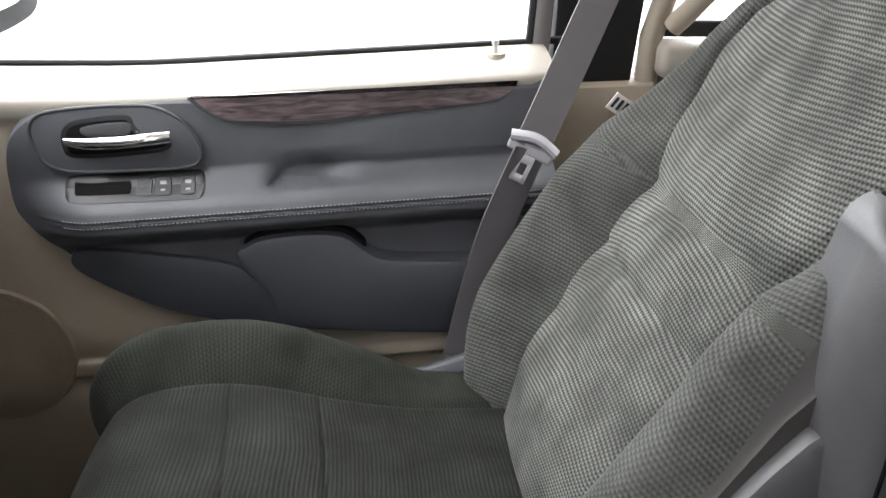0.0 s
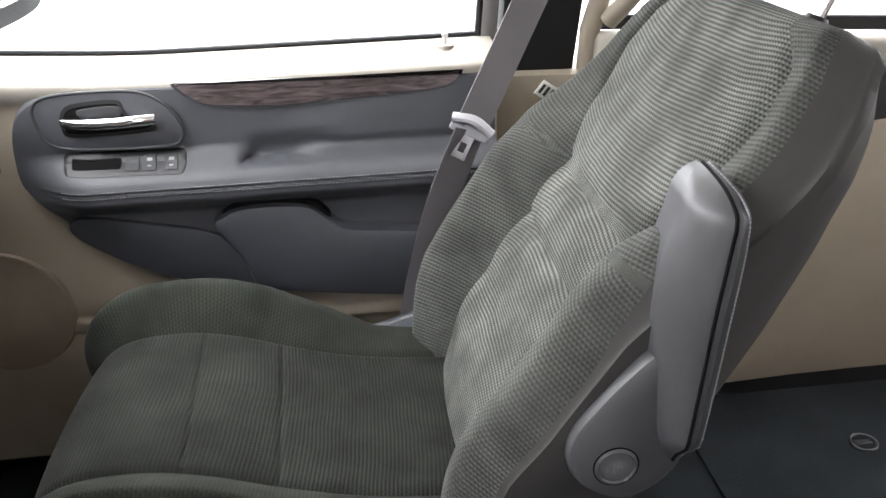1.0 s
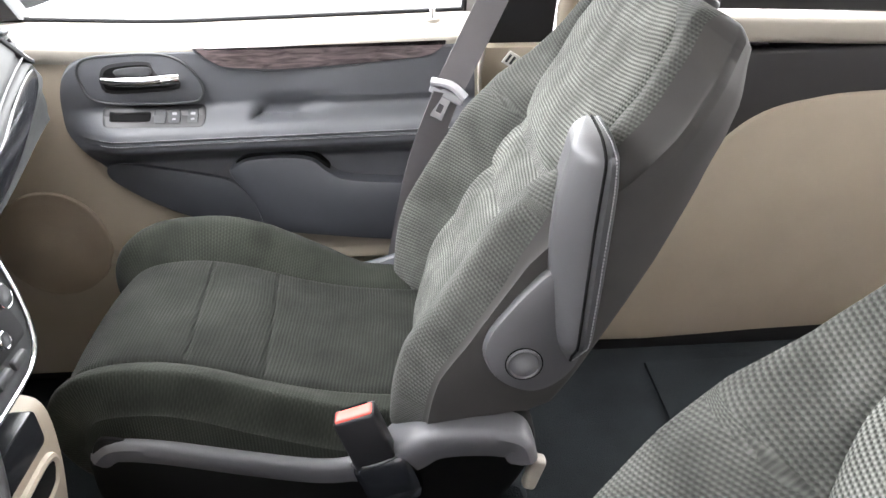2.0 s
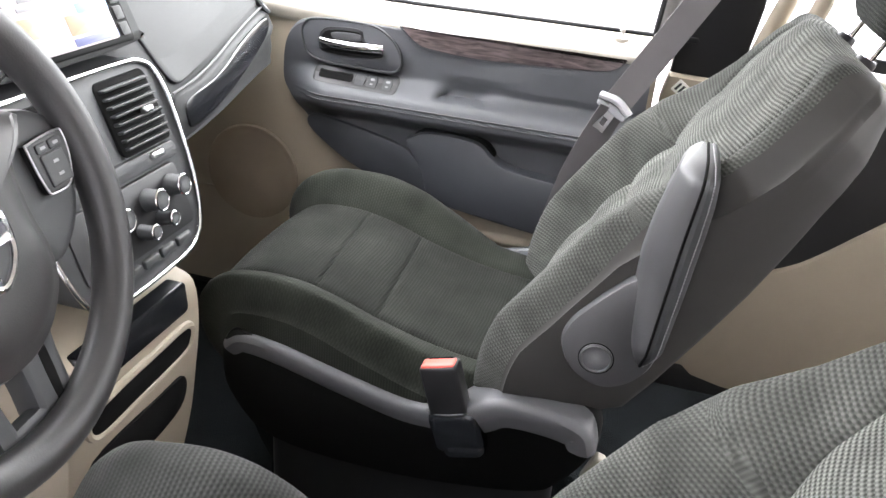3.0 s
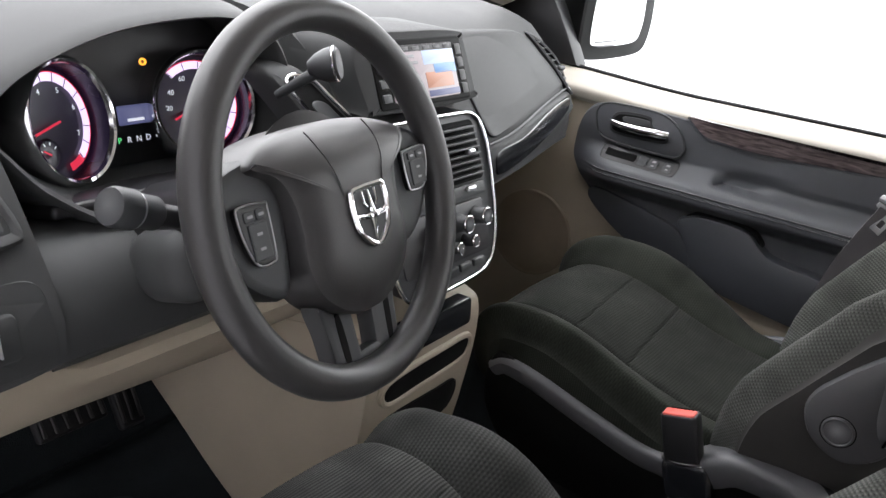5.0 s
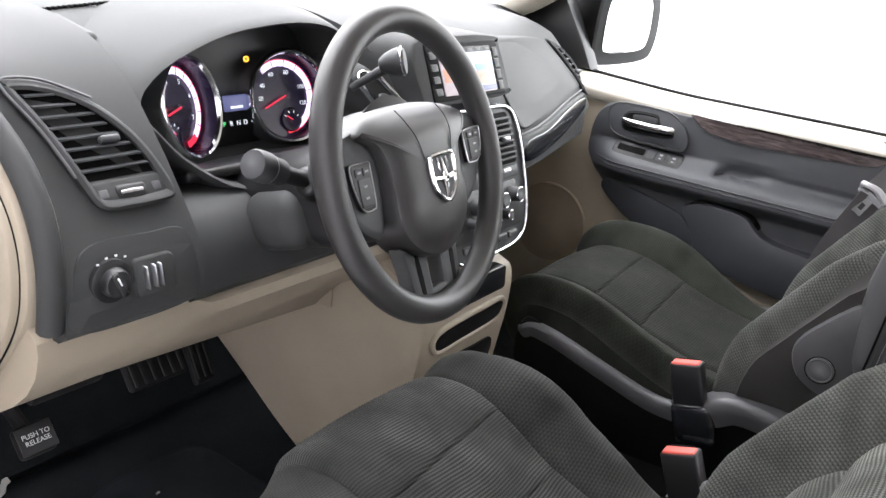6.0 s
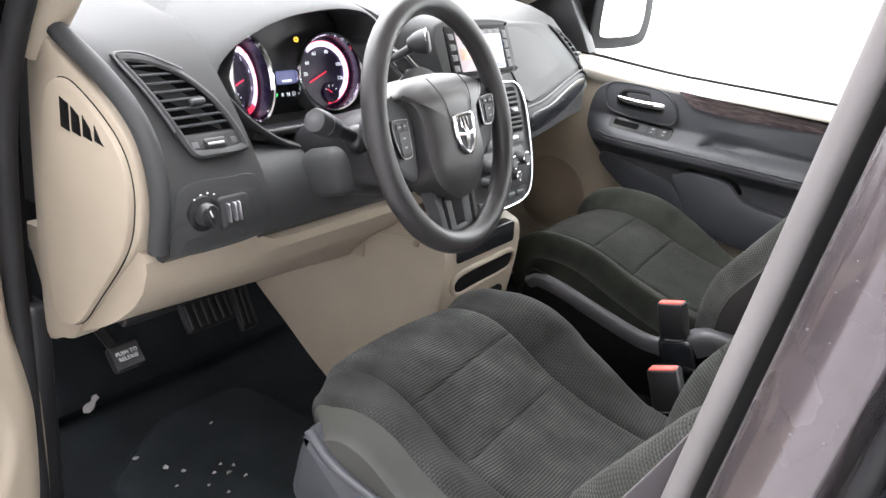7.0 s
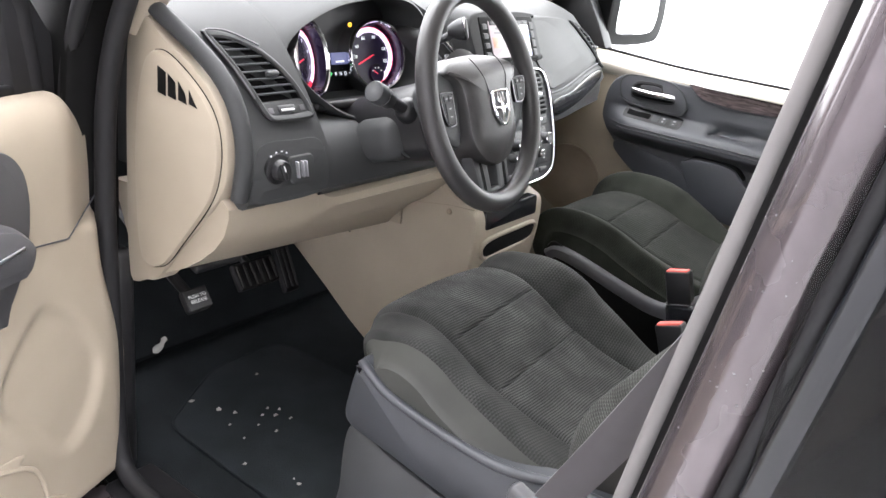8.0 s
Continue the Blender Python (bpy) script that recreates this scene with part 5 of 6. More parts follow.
for y, z, r in ((0.077, 0.611, 0.0125), (0.030, 0.609, 0.0125), (-0.033, 0.609, 0.0125), (0.040, 0.584, 0.0085), (0.002, 0.582, 0.0085), (-0.053, 0.586, 0.0085)):
    m = aim((stx(y, z) + 0.005, y, z), (1, 0, 0.22))
    k = part("control_knob", lathe([(r * 1.12, 0.0), (r * 1.1, 0.004), (r, 0.006), (r * 0.93, 0.020), (r * 0.85, 0.022), (0, 0.022)], m, 24), DARK, stack)
    part("knob_ring", tube([m @ Vector((r * 0.95 * math.cos(a * math.pi / 12), r * 0.95 * math.sin(a * math.pi / 12), 0.0205)) for a in range(24)], 0.0011, 6, True), CHROME, k)
part("orange_mark", slab(rounded(0.0935, 0.604, 0.0965, 0.607, 0.001), "x", 0.0, 0.0075, 0.0005, stx), AMBER, stack)
for k in range(5):
    y = lerp(-0.066, 0.066, k / 4)
    part("push_button", slab(rounded(y - 0.014, 0.543, y + 0.014, 0.554, 0.003), "x", 0.0, 0.008, 0.002, stx), DARK, stack)

# ---- radio with lit screen above the stack ----
radio = thing("radio", (-0.16, 0.05, 0.755), "head unit with a lit navigation screen, charcoal surround", "radio")


def rdx(a, b):
    return interp([(0.74, -0.124), (0.85, -0.170)], b)


part("surround", slab(curve([(-0.095, 0.850), (0.03, 0.860), (0.135, 0.856), (0.146, 0.842), (0.150, 0.775), (0.146, 0.762), (0.04, 0.758), (-0.085, 0.760), (-0.098, 0.770)], 5, True), "x", -0.11, 0.004, 0.006, rdx), DASH, radio)
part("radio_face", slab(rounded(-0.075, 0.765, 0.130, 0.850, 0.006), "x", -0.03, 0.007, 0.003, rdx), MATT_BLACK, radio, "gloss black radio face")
scr = part("screen", slab(rounded(-0.045, 0.773, 0.103, 0.842, 0.003), "x", 0.0, 0.0085, 0.0006, rdx), glow("screen_pale", (0.46, 0.39, 0.42), 0.75), radio, "lit colour screen")
BLUE = glow("screen_blue", (0.25, 0.45, 0.80), 0.75)
RUST = glow("screen_rust", (0.62, 0.30, 0.20), 0.7)
SKYC = glow("screen_sky", (0.62, 0.74, 0.95), 0.8)
for y0, z0, y1, z1, mt in ((0.030, 0.816, 0.103, 0.834, SKYC), (0.052, 0.804, 0.103, 0.816, BLUE), (0.030, 0.786, 0.092, 0.806, RUST), (-0.043, 0.834, 0.103, 0.842, BLACK), (0.030, 0.775, 0.103, 0.783, LCD), (-0.040, 0.792, -0.005, 0.812, RUST), (-0.030, 0.818, 0.018, 0.822, LATCH_GREY), (-0.024, 0.826, 0.012, 0.830, LATCH_GREY)):
    part("screen_patch", slab(rounded(y0, z0, y1, z1, 0.001), "x", 0.004, 0.0090, 0.0002, rdx), mt, scr)
for k in range(6):
    part("screen_line", slab(rounded(-0.038 + 0.024 * k, 0.8355, -0.022 + 0.024 * k, 0.8405, 0.001), "x", 0.004, 0.0094, 0.0002, rdx), GREY, scr)
for k in range(4):
    z = lerp(0.780, 0.832, k / 3)
    part("side_button", slab(rounded(0.110, z - 0.007, 0.125, z + 0.007, 0.0015), "x", 0.0, 0.0085, 0.001, rdx), BLACK, radio)
    part("side_button", slab(rounded(-0.069, z - 0.005, -0.052, z + 0.005, 0.0015), "x", 0.0, 0.0095, 0.001, rdx), DARK, radio)

# ---- passenger side: upper glovebox lid, bright strip and gloss panel ----
part("glovebox_lid", slab(curve([(0.195, 0.838), (0.30, 0.836), (0.45, 0.828), (0.545, 0.818), (0.580, 0.790), (0.622, 0.738), (0.630, 0.722), (0.56, 0.716), (0.42, 0.708), (0.27, 0.697), (0.205, 0.694), (0.186, 0.72), (0.184, 0.80)], 4, True), "x", -0.01, 0.005, 0.004, face), DASH, dash, "smooth grey upper glovebox lid")
strip = [(0.180, 0.688), (0.27, 0.691), (0.42, 0.703), (0.56, 0.711), (0.650, 0.716)]
part("bright_strip", tube([(face(y, z) + 0.006, y, z) for y, z in curve(strip, 8)], 0.0016, 8), GREY, dash)
part("trim_panel", slab(curve([(0.182, 0.682), (0.27, 0.685), (0.42, 0.697), (0.56, 0.705), (0.655, 0.709), (0.672, 0.700), (0.655, 0.674), (0.55, 0.652), (0.38, 0.634), (0.22, 0.622), (0.186, 0.624)], 4, True), "x", -0.02, 0.006, 0.006, face), DASH, dash)
part("gloss_inlay", slab(curve([(0.215, 0.672), (0.32, 0.676), (0.45, 0.690), (0.56, 0.698), (0.628, 0.698), (0.600, 0.676), (0.50, 0.655), (0.36, 0.640), (0.23, 0.632), (0.206, 0.645)], 5, True), "x", 0.0, 0.0080, 0.0015, face), GLOSS, dash, "gloss black inlay")
part("lower_glovebox", slab(rounded(0.175, 0.33, 0.66, 0.60, 0.03), "x", -0.50, -0.36, 0.02, lambda a, b: 0.10 * (b - 0.60) - 0.05), BEIGE, dash, "beige lower glovebox")

# ---- gear lever on the dash ----
gate = thing("gear_lever", (-0.19, -0.15, 0.74), "column gear lever in a chrome-edged gate on the dash", "gear lever")
loop = curve([(-0.182, 0.798), (-0.164, 0.806), (-0.138, 0.800), (-0.124, 0.782), (-0.108, 0.760), (-0.085, 0.733), (-0.075, 0.712), (-0.10, 0.700), (-0.135, 0.706), (-0.158, 0.740), (-0.172, 0.772)], 5, True)
mid3 = sum((Vector(p[:2]) for p in loop), Vector((0, 0))) / len(loop)
part("gate_body", slab([mid3 + (Vector(p) - mid3) * 1.22 for p in loop], "x", -0.06, 0.006, 0.010, face), DASH, gate)
part("gate_ring", tube([(face(p.x, p.y) + 0.012, p.x, p.y) for p in loop], 0.0028, 8, True), CHROME, gate)
part("gate_slot", slab(inset([Vector(p) for p in loop], 0.004), "x", -0.02, 0.0072, 0.001, face), SHADE_DETAIL_BLACK, gate)
part("gate_insert", slab([mid3 + Vector((0.003, -0.006)) + (Vector(p) - mid3) * 0.55 for p in loop], "x", 0.0, 0.0090, 0.002, face), DARK, gate)
a0, a1 = Vector((-0.180, -0.210, 0.790)), Vector((-0.122, -0.186, 0.834))
part("lever_arm", tube(curve([a0, lerp(a0, a1, 0.5), a1], 5), 0.009, 12, radii=[lerp(0.0050, 0.0085, k / 10) for k in range(11)]), DARK, gate)
m = aim(a1, Vector((0.80, 0.50, 0.25)), (0, 0, 1))
part("lever_knob", lathe([(0.0, -0.026), (0.008, -0.024), (0.015, -0.014), (0.0195, -0.002), (0.0205, 0.006), (0.0195, 0.010), (0.017, 0.0125), (0.0, 0.0135)], m, 32), DARK, gate)
part("knob_ring", tube([m @ Vector((0.0198 * math.cos(a * math.pi / 16), 0.0198 * math.sin(a * math.pi / 16), 0.0088)) for a in range(32)], 0.0013, 6, True), CHROME, gate)

# ---- steering wheel ----
wheel = thing("steering_wheel", (0.0, -0.351, 0.74), "charcoal steering wheel with grey spokes and a chrome shield badge", "steering wheel")
WM = aim((0.055, -0.348, 0.7555), (math.cos(radians(20)), 0.098, math.sin(radians(20))))


def on(x, y, h=0.0):
    return WM @ Vector((x, y, h))


part("rim", tube([on(0.1672 * math.cos(a * math.pi / 48), 0.1672 * math.sin(a * math.pi / 48)) for a in range(96)], 0.0165, 18, True), WHEEL_SKIN, wheel, "charcoal leather-grain rim")


def wplate(loop, h0, h1, bevel, dome=0.0, c=None, fold=0.0):
    loop = [Vector(p[:2]) for p in loop]
    rings = []
    for off, h in ((0, h0), (0, h1 - bevel), (0.3 * bevel, h1 - 0.3 * bevel), (bevel, h1)):
        ring = inset(loop, off) if off else loop
        rings.append([on(p[0], p[1], h - fold * 14 * max(0, p[1] - 0.024) ** 2) for p in ring])
    cc = Vector(c) if c else sum(loop, Vector((0, 0))) / len(loop)
    base = inset(loop, bevel)
    for k in (0.93, 0.85, 0.75, 0.65, 0.55, 0.45, 0.25, 0.08):
        row = [cc + (Vector(p) - cc) * k for p in base]
        rings.append([on(q.x, q.y, h1 + dome * (1 - k ** 5) * (1 - 28 * q.x * q.x) - fold * 14 * max(0, q.y - 0.024) ** 2) for q in row])
    return skin(rings)


half_pad = [(0.112, 0.046), (0.090, 0.034), (0.078, 0.012), (0.075, -0.018), (0.077, -0.045), (0.069, -0.072), (0.046, -0.094), (0.020, -0.105)]
pad = curve([(0.0, 0.072), (0.036, 0.071), (0.075, 0.066), (0.100, 0.057)] + half_pad + [(0.0, -0.107)] + [(-x, y) for x, y in reversed(half_pad)] + [(-0.100, 0.057), (-0.075, 0.066), (-0.036, 0.071)], 4, True)
hub = part("airbag_cover", wplate(pad, -0.035, 0.012, 0.008, 0.014, (0, -0.01), 0.75), WHEEL_SKIN, wheel, "charcoal airbag cover")
for s in (-1, 1):
    part("cover_crease", tube([on(x * s, y, 0.0262 - 0.40 * x * x - 10.5 * max(0, y - 0.024) ** 2 + 0.0006) for x, y in curve([(0.042, 0.066), (0.041, 0.050), (0.037, 0.034), (0.032, 0.018), (0.029, 0.006)], 5)], 0.0008, 6), WHEEL_SKIN, hub)
    # side spoke with its switch pad
    part("spoke", wplate(curve([(s * 0.075, 0.045), (s * 0.12, 0.052), (s * 0.160, 0.030), (s * 0.158, -0.004), (s * 0.128, -0.050), (s * 0.085, -0.060)], 5, True), -0.028, -0.004, 0.008), DARK, wheel)
    def pl(x, y):
        k = 0.90 if s < 0 else 1.12
        return (s * ((0.118 if s < 0 else 0.127) + k * (x - 0.114)), (-0.0045 if s < 0 else 0.0045) + (0.76 if s < 0 else 0.64) * (y + 0.007))
    padl = curve([pl(*p) for p in ((0.094, 0.018), (0.098, 0.024), (0.126, 0.026), (0.133, 0.020), (0.130, -0.012), (0.120, -0.038), (0.102, -0.040), (0.096, -0.032))], 5, True)
    sp = part("switch_pad", wplate(padl, -0.01, 0.003, 0.002), BLACK, wheel, "steering wheel button pad with a bright rim")
    part("pad_rim", tube([on(p.x, p.y, 0.0018) for p in padl], 0.0011, 6, True), SATIN, sp)
    for x0, x1, y0, y1 in ((0.100, 0.112, 0.008, 0.020), (0.1135, 0.127, 0.008, 0.020), (0.101, 0.1245, -0.034, 0.006)):
        (u0, v0), (u1, v1) = pl(x0, y0), pl(x1, y1)
        part("pad_button", wplate(rounded(min(u0, u1), v0, max(u0, u1), v1, 0.002), 0.0, 0.0046, 0.0012), DARK, sp)
    for x, y in ((0.106, 0.014), (0.120, 0.014), (0.113, -0.006), (0.113, -0.022)):
        u, v = pl(x, y)
        part("button_mark", wplate(rounded(u - 0.0032, v - 0.0012, u + 0.0032, v + 0.0012, 0.0006), 0.004, 0.0050, 0.0002), LATCH_GREY, sp)
    # twin lower spokes
    low = curve([(s * 0.017, -0.098), (s * 0.040, -0.096), (s * 0.060, -0.086), (s * 0.055, -0.115), (s * 0.049, -0.156), (s * 0.030, -0.160), (s * 0.012, -0.160), (s * 0.013, -0.130)], 5, True)
    spk = part("lower_spoke", wplate(low, -0.026, -0.006, 0.006), DARK, wheel, "charcoal lower spoke")
    part("spoke_groove", wplate(curve([(s * 0.034, -0.104), (s * 0.042, -0.104), (s * 0.038, -0.150), (s * 0.031, -0.150)], 4, True), -0.01, -0.0055, 0.0004), SHADE_DETAIL_BLACK, spk)
part("spoke_base", wplate(curve([(-0.040, -0.146), (0.040, -0.146), (0.034, -0.170), (-0.034, -0.170)], 4, True), -0.018, -0.006, 0.005), DARK, wheel)
part("hub_back", lathe([(0.06, -0.09), (0.075, -0.05), (0.085, -0.03), (0.06, -0.02)], WM, 32), BLACK, wheel)
# plain shield badge
sh = [Vector((p.x * 0.98, p.y * 0.85 - 0.0222)) for p in curve([(-0.024, 0.026), (-0.012, 0.029), (0.012, 0.029), (0.024, 0.026), (0.026, 0.004), (0.020, -0.018), (0.0, -0.034), (-0.020, -0.018), (-0.026, 0.004)], 5, True)]
bd = part("badge", wplate([Vector((p.x, p.y + 0.006)) for p in sh], 0.012, 0.0285, 0.002), DARK, hub, "shield-shaped badge with a chrome rim")
part("badge_rim", tube([on(p.x, p.y + 0.006, 0.0285) for p in sh], 0.0030, 8, True), CHROME, bd)
part("badge_star", tube([on(0, 0.005, 0.0285), on(0, -0.010, 0.0300), on(0, -0.0185, 0.0305), on(0, -0.027, 0.0300), on(0, -0.040, 0.0285)], 0.002, 8, radii=[0.0012, 0.0022, 0.0042, 0.0024, 0.0010]), CHROME, bd)
part("badge_star", tube([on(-0.023, -0.0165, 0.0285), on(-0.010, -0.018, 0.0298), on(0, -0.0185, 0.0300), on(0.010, -0.018, 0.0298), on(0.023, -0.0165, 0.0285)], 0.002, 8, radii=[0.0030, 0.0022, 0.0036, 0.0022, 0.0030]), CHROME, bd)
for s in (-1, 1):
    part("badge_bar", tube([on(s * 0.0095, 0.005, 0.0288), on(s * 0.0095, -0.006, 0.0294), on(s * 0.006, -0.010, 0.0296)], 0.0015, 8), CHROME, bd)

# ---- steering column ----
colm = thing("steering_column", (-0.08, -0.36, 0.62), "black steering column shroud with a control stalk", "steering column")
ax = Vector((0.951, 0.0, 0.309))
rows = []
for k, (d, w, h) in enumerate(((-0.26, 0.075, 0.055), (-0.16, 0.080, 0.062), (-0.10, 0.080, 0.066), (-0.065, 0.074, 0.066), (-0.055, 0.062, 0.056))):
    c = Vector((0.055, -0.356, 0.757)) + ax * d + Vector((0, 0, -0.028))
    up = Vector((-ax.z, 0, ax.x))
    rows.append([c + Vector((0, 1, 0)) * (w * math.copysign(abs(math.cos(a * math.pi / 16)) ** 0.7, math.cos(a * math.pi / 16))) + up * (h * math.copysign(abs(math.sin(a * math.pi / 16)) ** 0.7, math.sin(a * math.pi / 16))) for a in range(32)])
part("shroud", skin(rows), BLACK, colm)
part("lower_pod", rbox(pose(-0.085, -0.372, 0.664, 0, -18, 0), 0.10, 0.17, 0.075, 0.030, 5), DASH, colm)
part("pod_mark", lathe([(0.024, -0.004), (0.0235, 0.001), (0.021, 0.0015), (0.018, 0.0), (0.0, -0.001)], aim((-0.036, -0.415, 0.668), (1, -0.2, 0.28)), 28), DASH, colm)
s0, s1 = Vector((-0.035, -0.425, 0.722)), Vector((-0.022, -0.500, 0.752))
part("stalk_boot", lathe([(0.022, -0.01), (0.021, 0.010), (0.016, 0.022), (0.011, 0.026)], aim(s0, s1 - s0), 24), BLACK, colm)
part("stalk_arm", tube([s0, s1], 0.0095, 14), BLACK, colm)
st = part("stalk_knob", lathe([(0.010, -0.012), (0.0145, -0.006), (0.0150, 0.018), (0.0168, 0.020), (0.0168, 0.038), (0.0150, 0.042), (0.0, 0.043)], aim(s1, s1 - s0), 28), DARK, colm)
part("stalk_ring", lathe([(0.0156, 0.0165), (0.0162, 0.018), (0.0156, 0.0195)], aim(s1, s1 - s0), 28, False), SATIN, st)

# ---- driver side opening: pillars, sill, seals ----
body = thing("door_opening", (0.2, -0.84, 0.0), "dark painted door opening with black rubber seals", "door opening", kind="structure")
# front pillar: painted post, coloured black for the shade on it, and rubber seal
def post(name, pts, r, mat, flat=1.0, n=12):
    return part(name, tube(curve(pts, 6), r, n, flat=flat), mat, body)

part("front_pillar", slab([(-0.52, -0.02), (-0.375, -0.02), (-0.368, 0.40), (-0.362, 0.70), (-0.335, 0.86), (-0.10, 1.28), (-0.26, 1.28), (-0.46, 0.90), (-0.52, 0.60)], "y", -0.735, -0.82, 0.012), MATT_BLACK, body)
post("front_seal", [(-0.03, -0.742, 1.27), (-0.18, -0.755, 1.03), (-0.285, -0.765, 0.86), (-0.335, -0.768, 0.72), (-0.350, -0.768, 0.55), (-0.346, -0.768, 0.40), (-0.335, -0.770, 0.20), (-0.315, -0.775, 0.09), (-0.27, -0.780, 0.055), (-0.15, -0.782, 0.05), (0.10, -0.782, 0.05), (0.45, -0.782, 0.05), (0.52, -0.782, 0.08)], 0.016, RUBBER)
post("pillar_seal", [(-0.07, -0.80, 1.27), (-0.22, -0.80, 1.03), (-0.335, -0.805, 0.84), (-0.378, -0.808, 0.70), (-0.385, -0.808, 0.40), (-0.375, -0.808, 0.05)], 0.013, RUBBER)
part("pillar_trim", tube(curve([(-0.345, -0.722, 0.82), (-0.285, -0.712, 0.90), (-0.20, -0.70, 1.03), (-0.04, -0.69, 1.27)], 6), 0.032, 12), BEIGE, body)
part("sill", rbox(pose(0.12, -0.84, -0.03), 1.10, 0.13, 0.11, 0.025), PAINT, body)
part("sill_plate", rbox(pose(0.10, -0.755, 0.020), 0.86, 0.10, 0.030, 0.012), BLACK, body)
part("kick_trim", rbox(pose(-0.42, -0.735, 0.23), 0.14, 0.04, 0.44, 0.015), BLACK, body)
part("roof_rail", tube([(-0.06, -0.79, 1.28), (0.6, -0.80, 1.30), (2.3, -0.80, 1.30)], 0.035, 12), PAINT, body)

# centre pillar on the driver side, leaning back
def bx(z):
    return interp([(0.0, 0.50), (0.5, 0.565), (1.0, 0.640), (1.3, 0.680)], z)

def strip(name, off0, off1, y0, y1, mat, bevel=0.006, z0=-0.05, z1=1.28):
    zs = [lerp(z0, z1, k / 8) for k in range(9)]
    loop = [(bx(z) + off0, z) for z in zs] + [(bx(z) + off1, z) for z in reversed(zs)]
    return part(name, slab(loop, "y", y0, y1, bevel), mat, body)

post("centre_seal", [(bx(z) - 0.0005, -0.800, z) for z in (0.02, 0.3, 0.6, 0.9, 1.27)], 0.0098, SEAL_GREY, 1.0)
# black strips added to paint the shade in the gaps by the pillar
strip("seal_gap", 0.004, 0.045, -0.72, -0.790, SHADE_DETAIL_BLACK, 0.003)
strip("gap_lining", 0.008, 0.021, -0.72, -0.815, SHADE_DETAIL_BLACK, 0.002)
strip("pillar_inner", 0.014, 0.085, -0.70, -0.79, BEIGE, 0.01)
rows = []
for z in [lerp(-0.05, 1.28, k / 24) for k in range(25)]:
    row = [Vector((bx(z) + 0.0185, -0.76, z)), Vector((bx(z) + 0.0185, -0.832, z)), Vector((bx(z) + 0.0195, -0.845, z))]
    for k in range(11):
        o = lerp(0.023, 0.074, k / 10)
        row.append(Vector((bx(z) + o, -0.877 + 0.020 * abs((o - 0.053) / 0.030) ** 2.2, z)))
    rows.append(row + [Vector((bx(z) + 0.0795, -0.860, z)), Vector((bx(z) + 0.0800, -0.76, z))])
cp = part("centre_pillar", skin(rows), PAINT, body)
# another black strip for the shade in the rear gap
strip("rear_gap", 0.072, 0.100, -0.76, -0.855, SHADE_DETAIL_BLACK, 0.003)
post("rear_seal", [(bx(z) + 0.0865, -0.868, z) for z in (0.02, 0.3, 0.6, 0.9, 1.27)], 0.0085, RUBBER)
part("pillar_edge", slab([(0.617, 0.690), (0.592, 0.53), (0.548, 0.20), (0.572, 0.20), (0.607, 0.53)], "y", -0.80, -0.826, 0.003), BEIGE, body)
# dried water spots on the paint
rng = random.Random(11)
drops = []
for k in range(30):
    z = rng.uniform(0.50, 0.98)
    o = rng.uniform(0.030, 0.070)
    r = rng.choice((0.0004, 0.0005, 0.0007, 0.0010))
    drops.append(lathe([(r, 0.0), (r * 0.8, 0.4 * r), (0.0, 0.6 * r)], aim((bx(z) + o, -0.8772 + 0.020 * abs((o - 0.053) / 0.030) ** 2.2, z), (0, -1, 0)), 7))
tagged(part("water_spots", join(*drops), GREY, cp), kind="stuff")

# sliding door on the driver side
sdd = thing("sliding_door", (1.3, -0.87, 0.0), "closed dark grey sliding door with a tinted window", "car door")
zs = [lerp(0.0, 1.27, k / 8) for k in range(9)]
part("window_frame", slab([(bx(z) + 0.094, z) for z in zs] + [(bx(z) + 0.116, z) for z in reversed(zs)], "y", -0.82, -0.885, 0.006), GLOSS, sdd)
part("door_skin", slab([(bx(0.0) + 0.106, -0.02), (2.36, -0.02), (2.36, 0.50), (bx(0.50) + 0.106, 0.50)], "y", -0.82, -0.895, 0.015), PAINT, sdd)
part("belt_moulding", rbox(pose(1.52, -0.885, 0.510), 1.70, 0.02, 0.022, 0.006), RUBBER, sdd)
part("inner_panel", rbox(pose(1.55, -0.795, 0.26), 1.60, 0.04, 0.50, 0.015), BEIGE, sdd)
g = part("window_glass", rbox(pose(1.53, -0.866, 0.88, -3, 0, 0), 1.70, 0.004, 0.76, 0.001), TINTED, sdd)
g.visible_shadow = False

# ---- driver door, open ----
ddoor = thing("front_door", (-0.36, -0.80, 0.02), "open driver door with beige trim and a dark armrest", "car door", "front doors")
DO = Matrix.Translation((-0.360, -0.765, 0)) @ Matrix.Rotation(math.atan2(-0.94, 0.34), 4, "Z") @ Matrix.Diagonal((1, -1, 1, 1))
# in door space: x out from the hinge, y towards the outside of the door, z up


def dpart(name, bm, mat, parent, label=""):
    bm.transform(DO)
    return part(name, bm, mat, parent, label)


def dslab(loop, d0, d1, bevel, n=5):
    return slab(curve(loop, n, True), "y", d0, d1, bevel)


dish_loop = [Vector(p[:2]) for p in curve([(0.185, 0.432), (0.240, 0.385), (0.278, 0.330), (0.268, 0.280), (0.223, 0.235), (0.180, 0.190), (0.135, 0.172), (0.085, 0.205), (0.055, 0.280), (0.070, 0.345), (0.112, 0.402), (0.150, 0.430)], 3, True)]


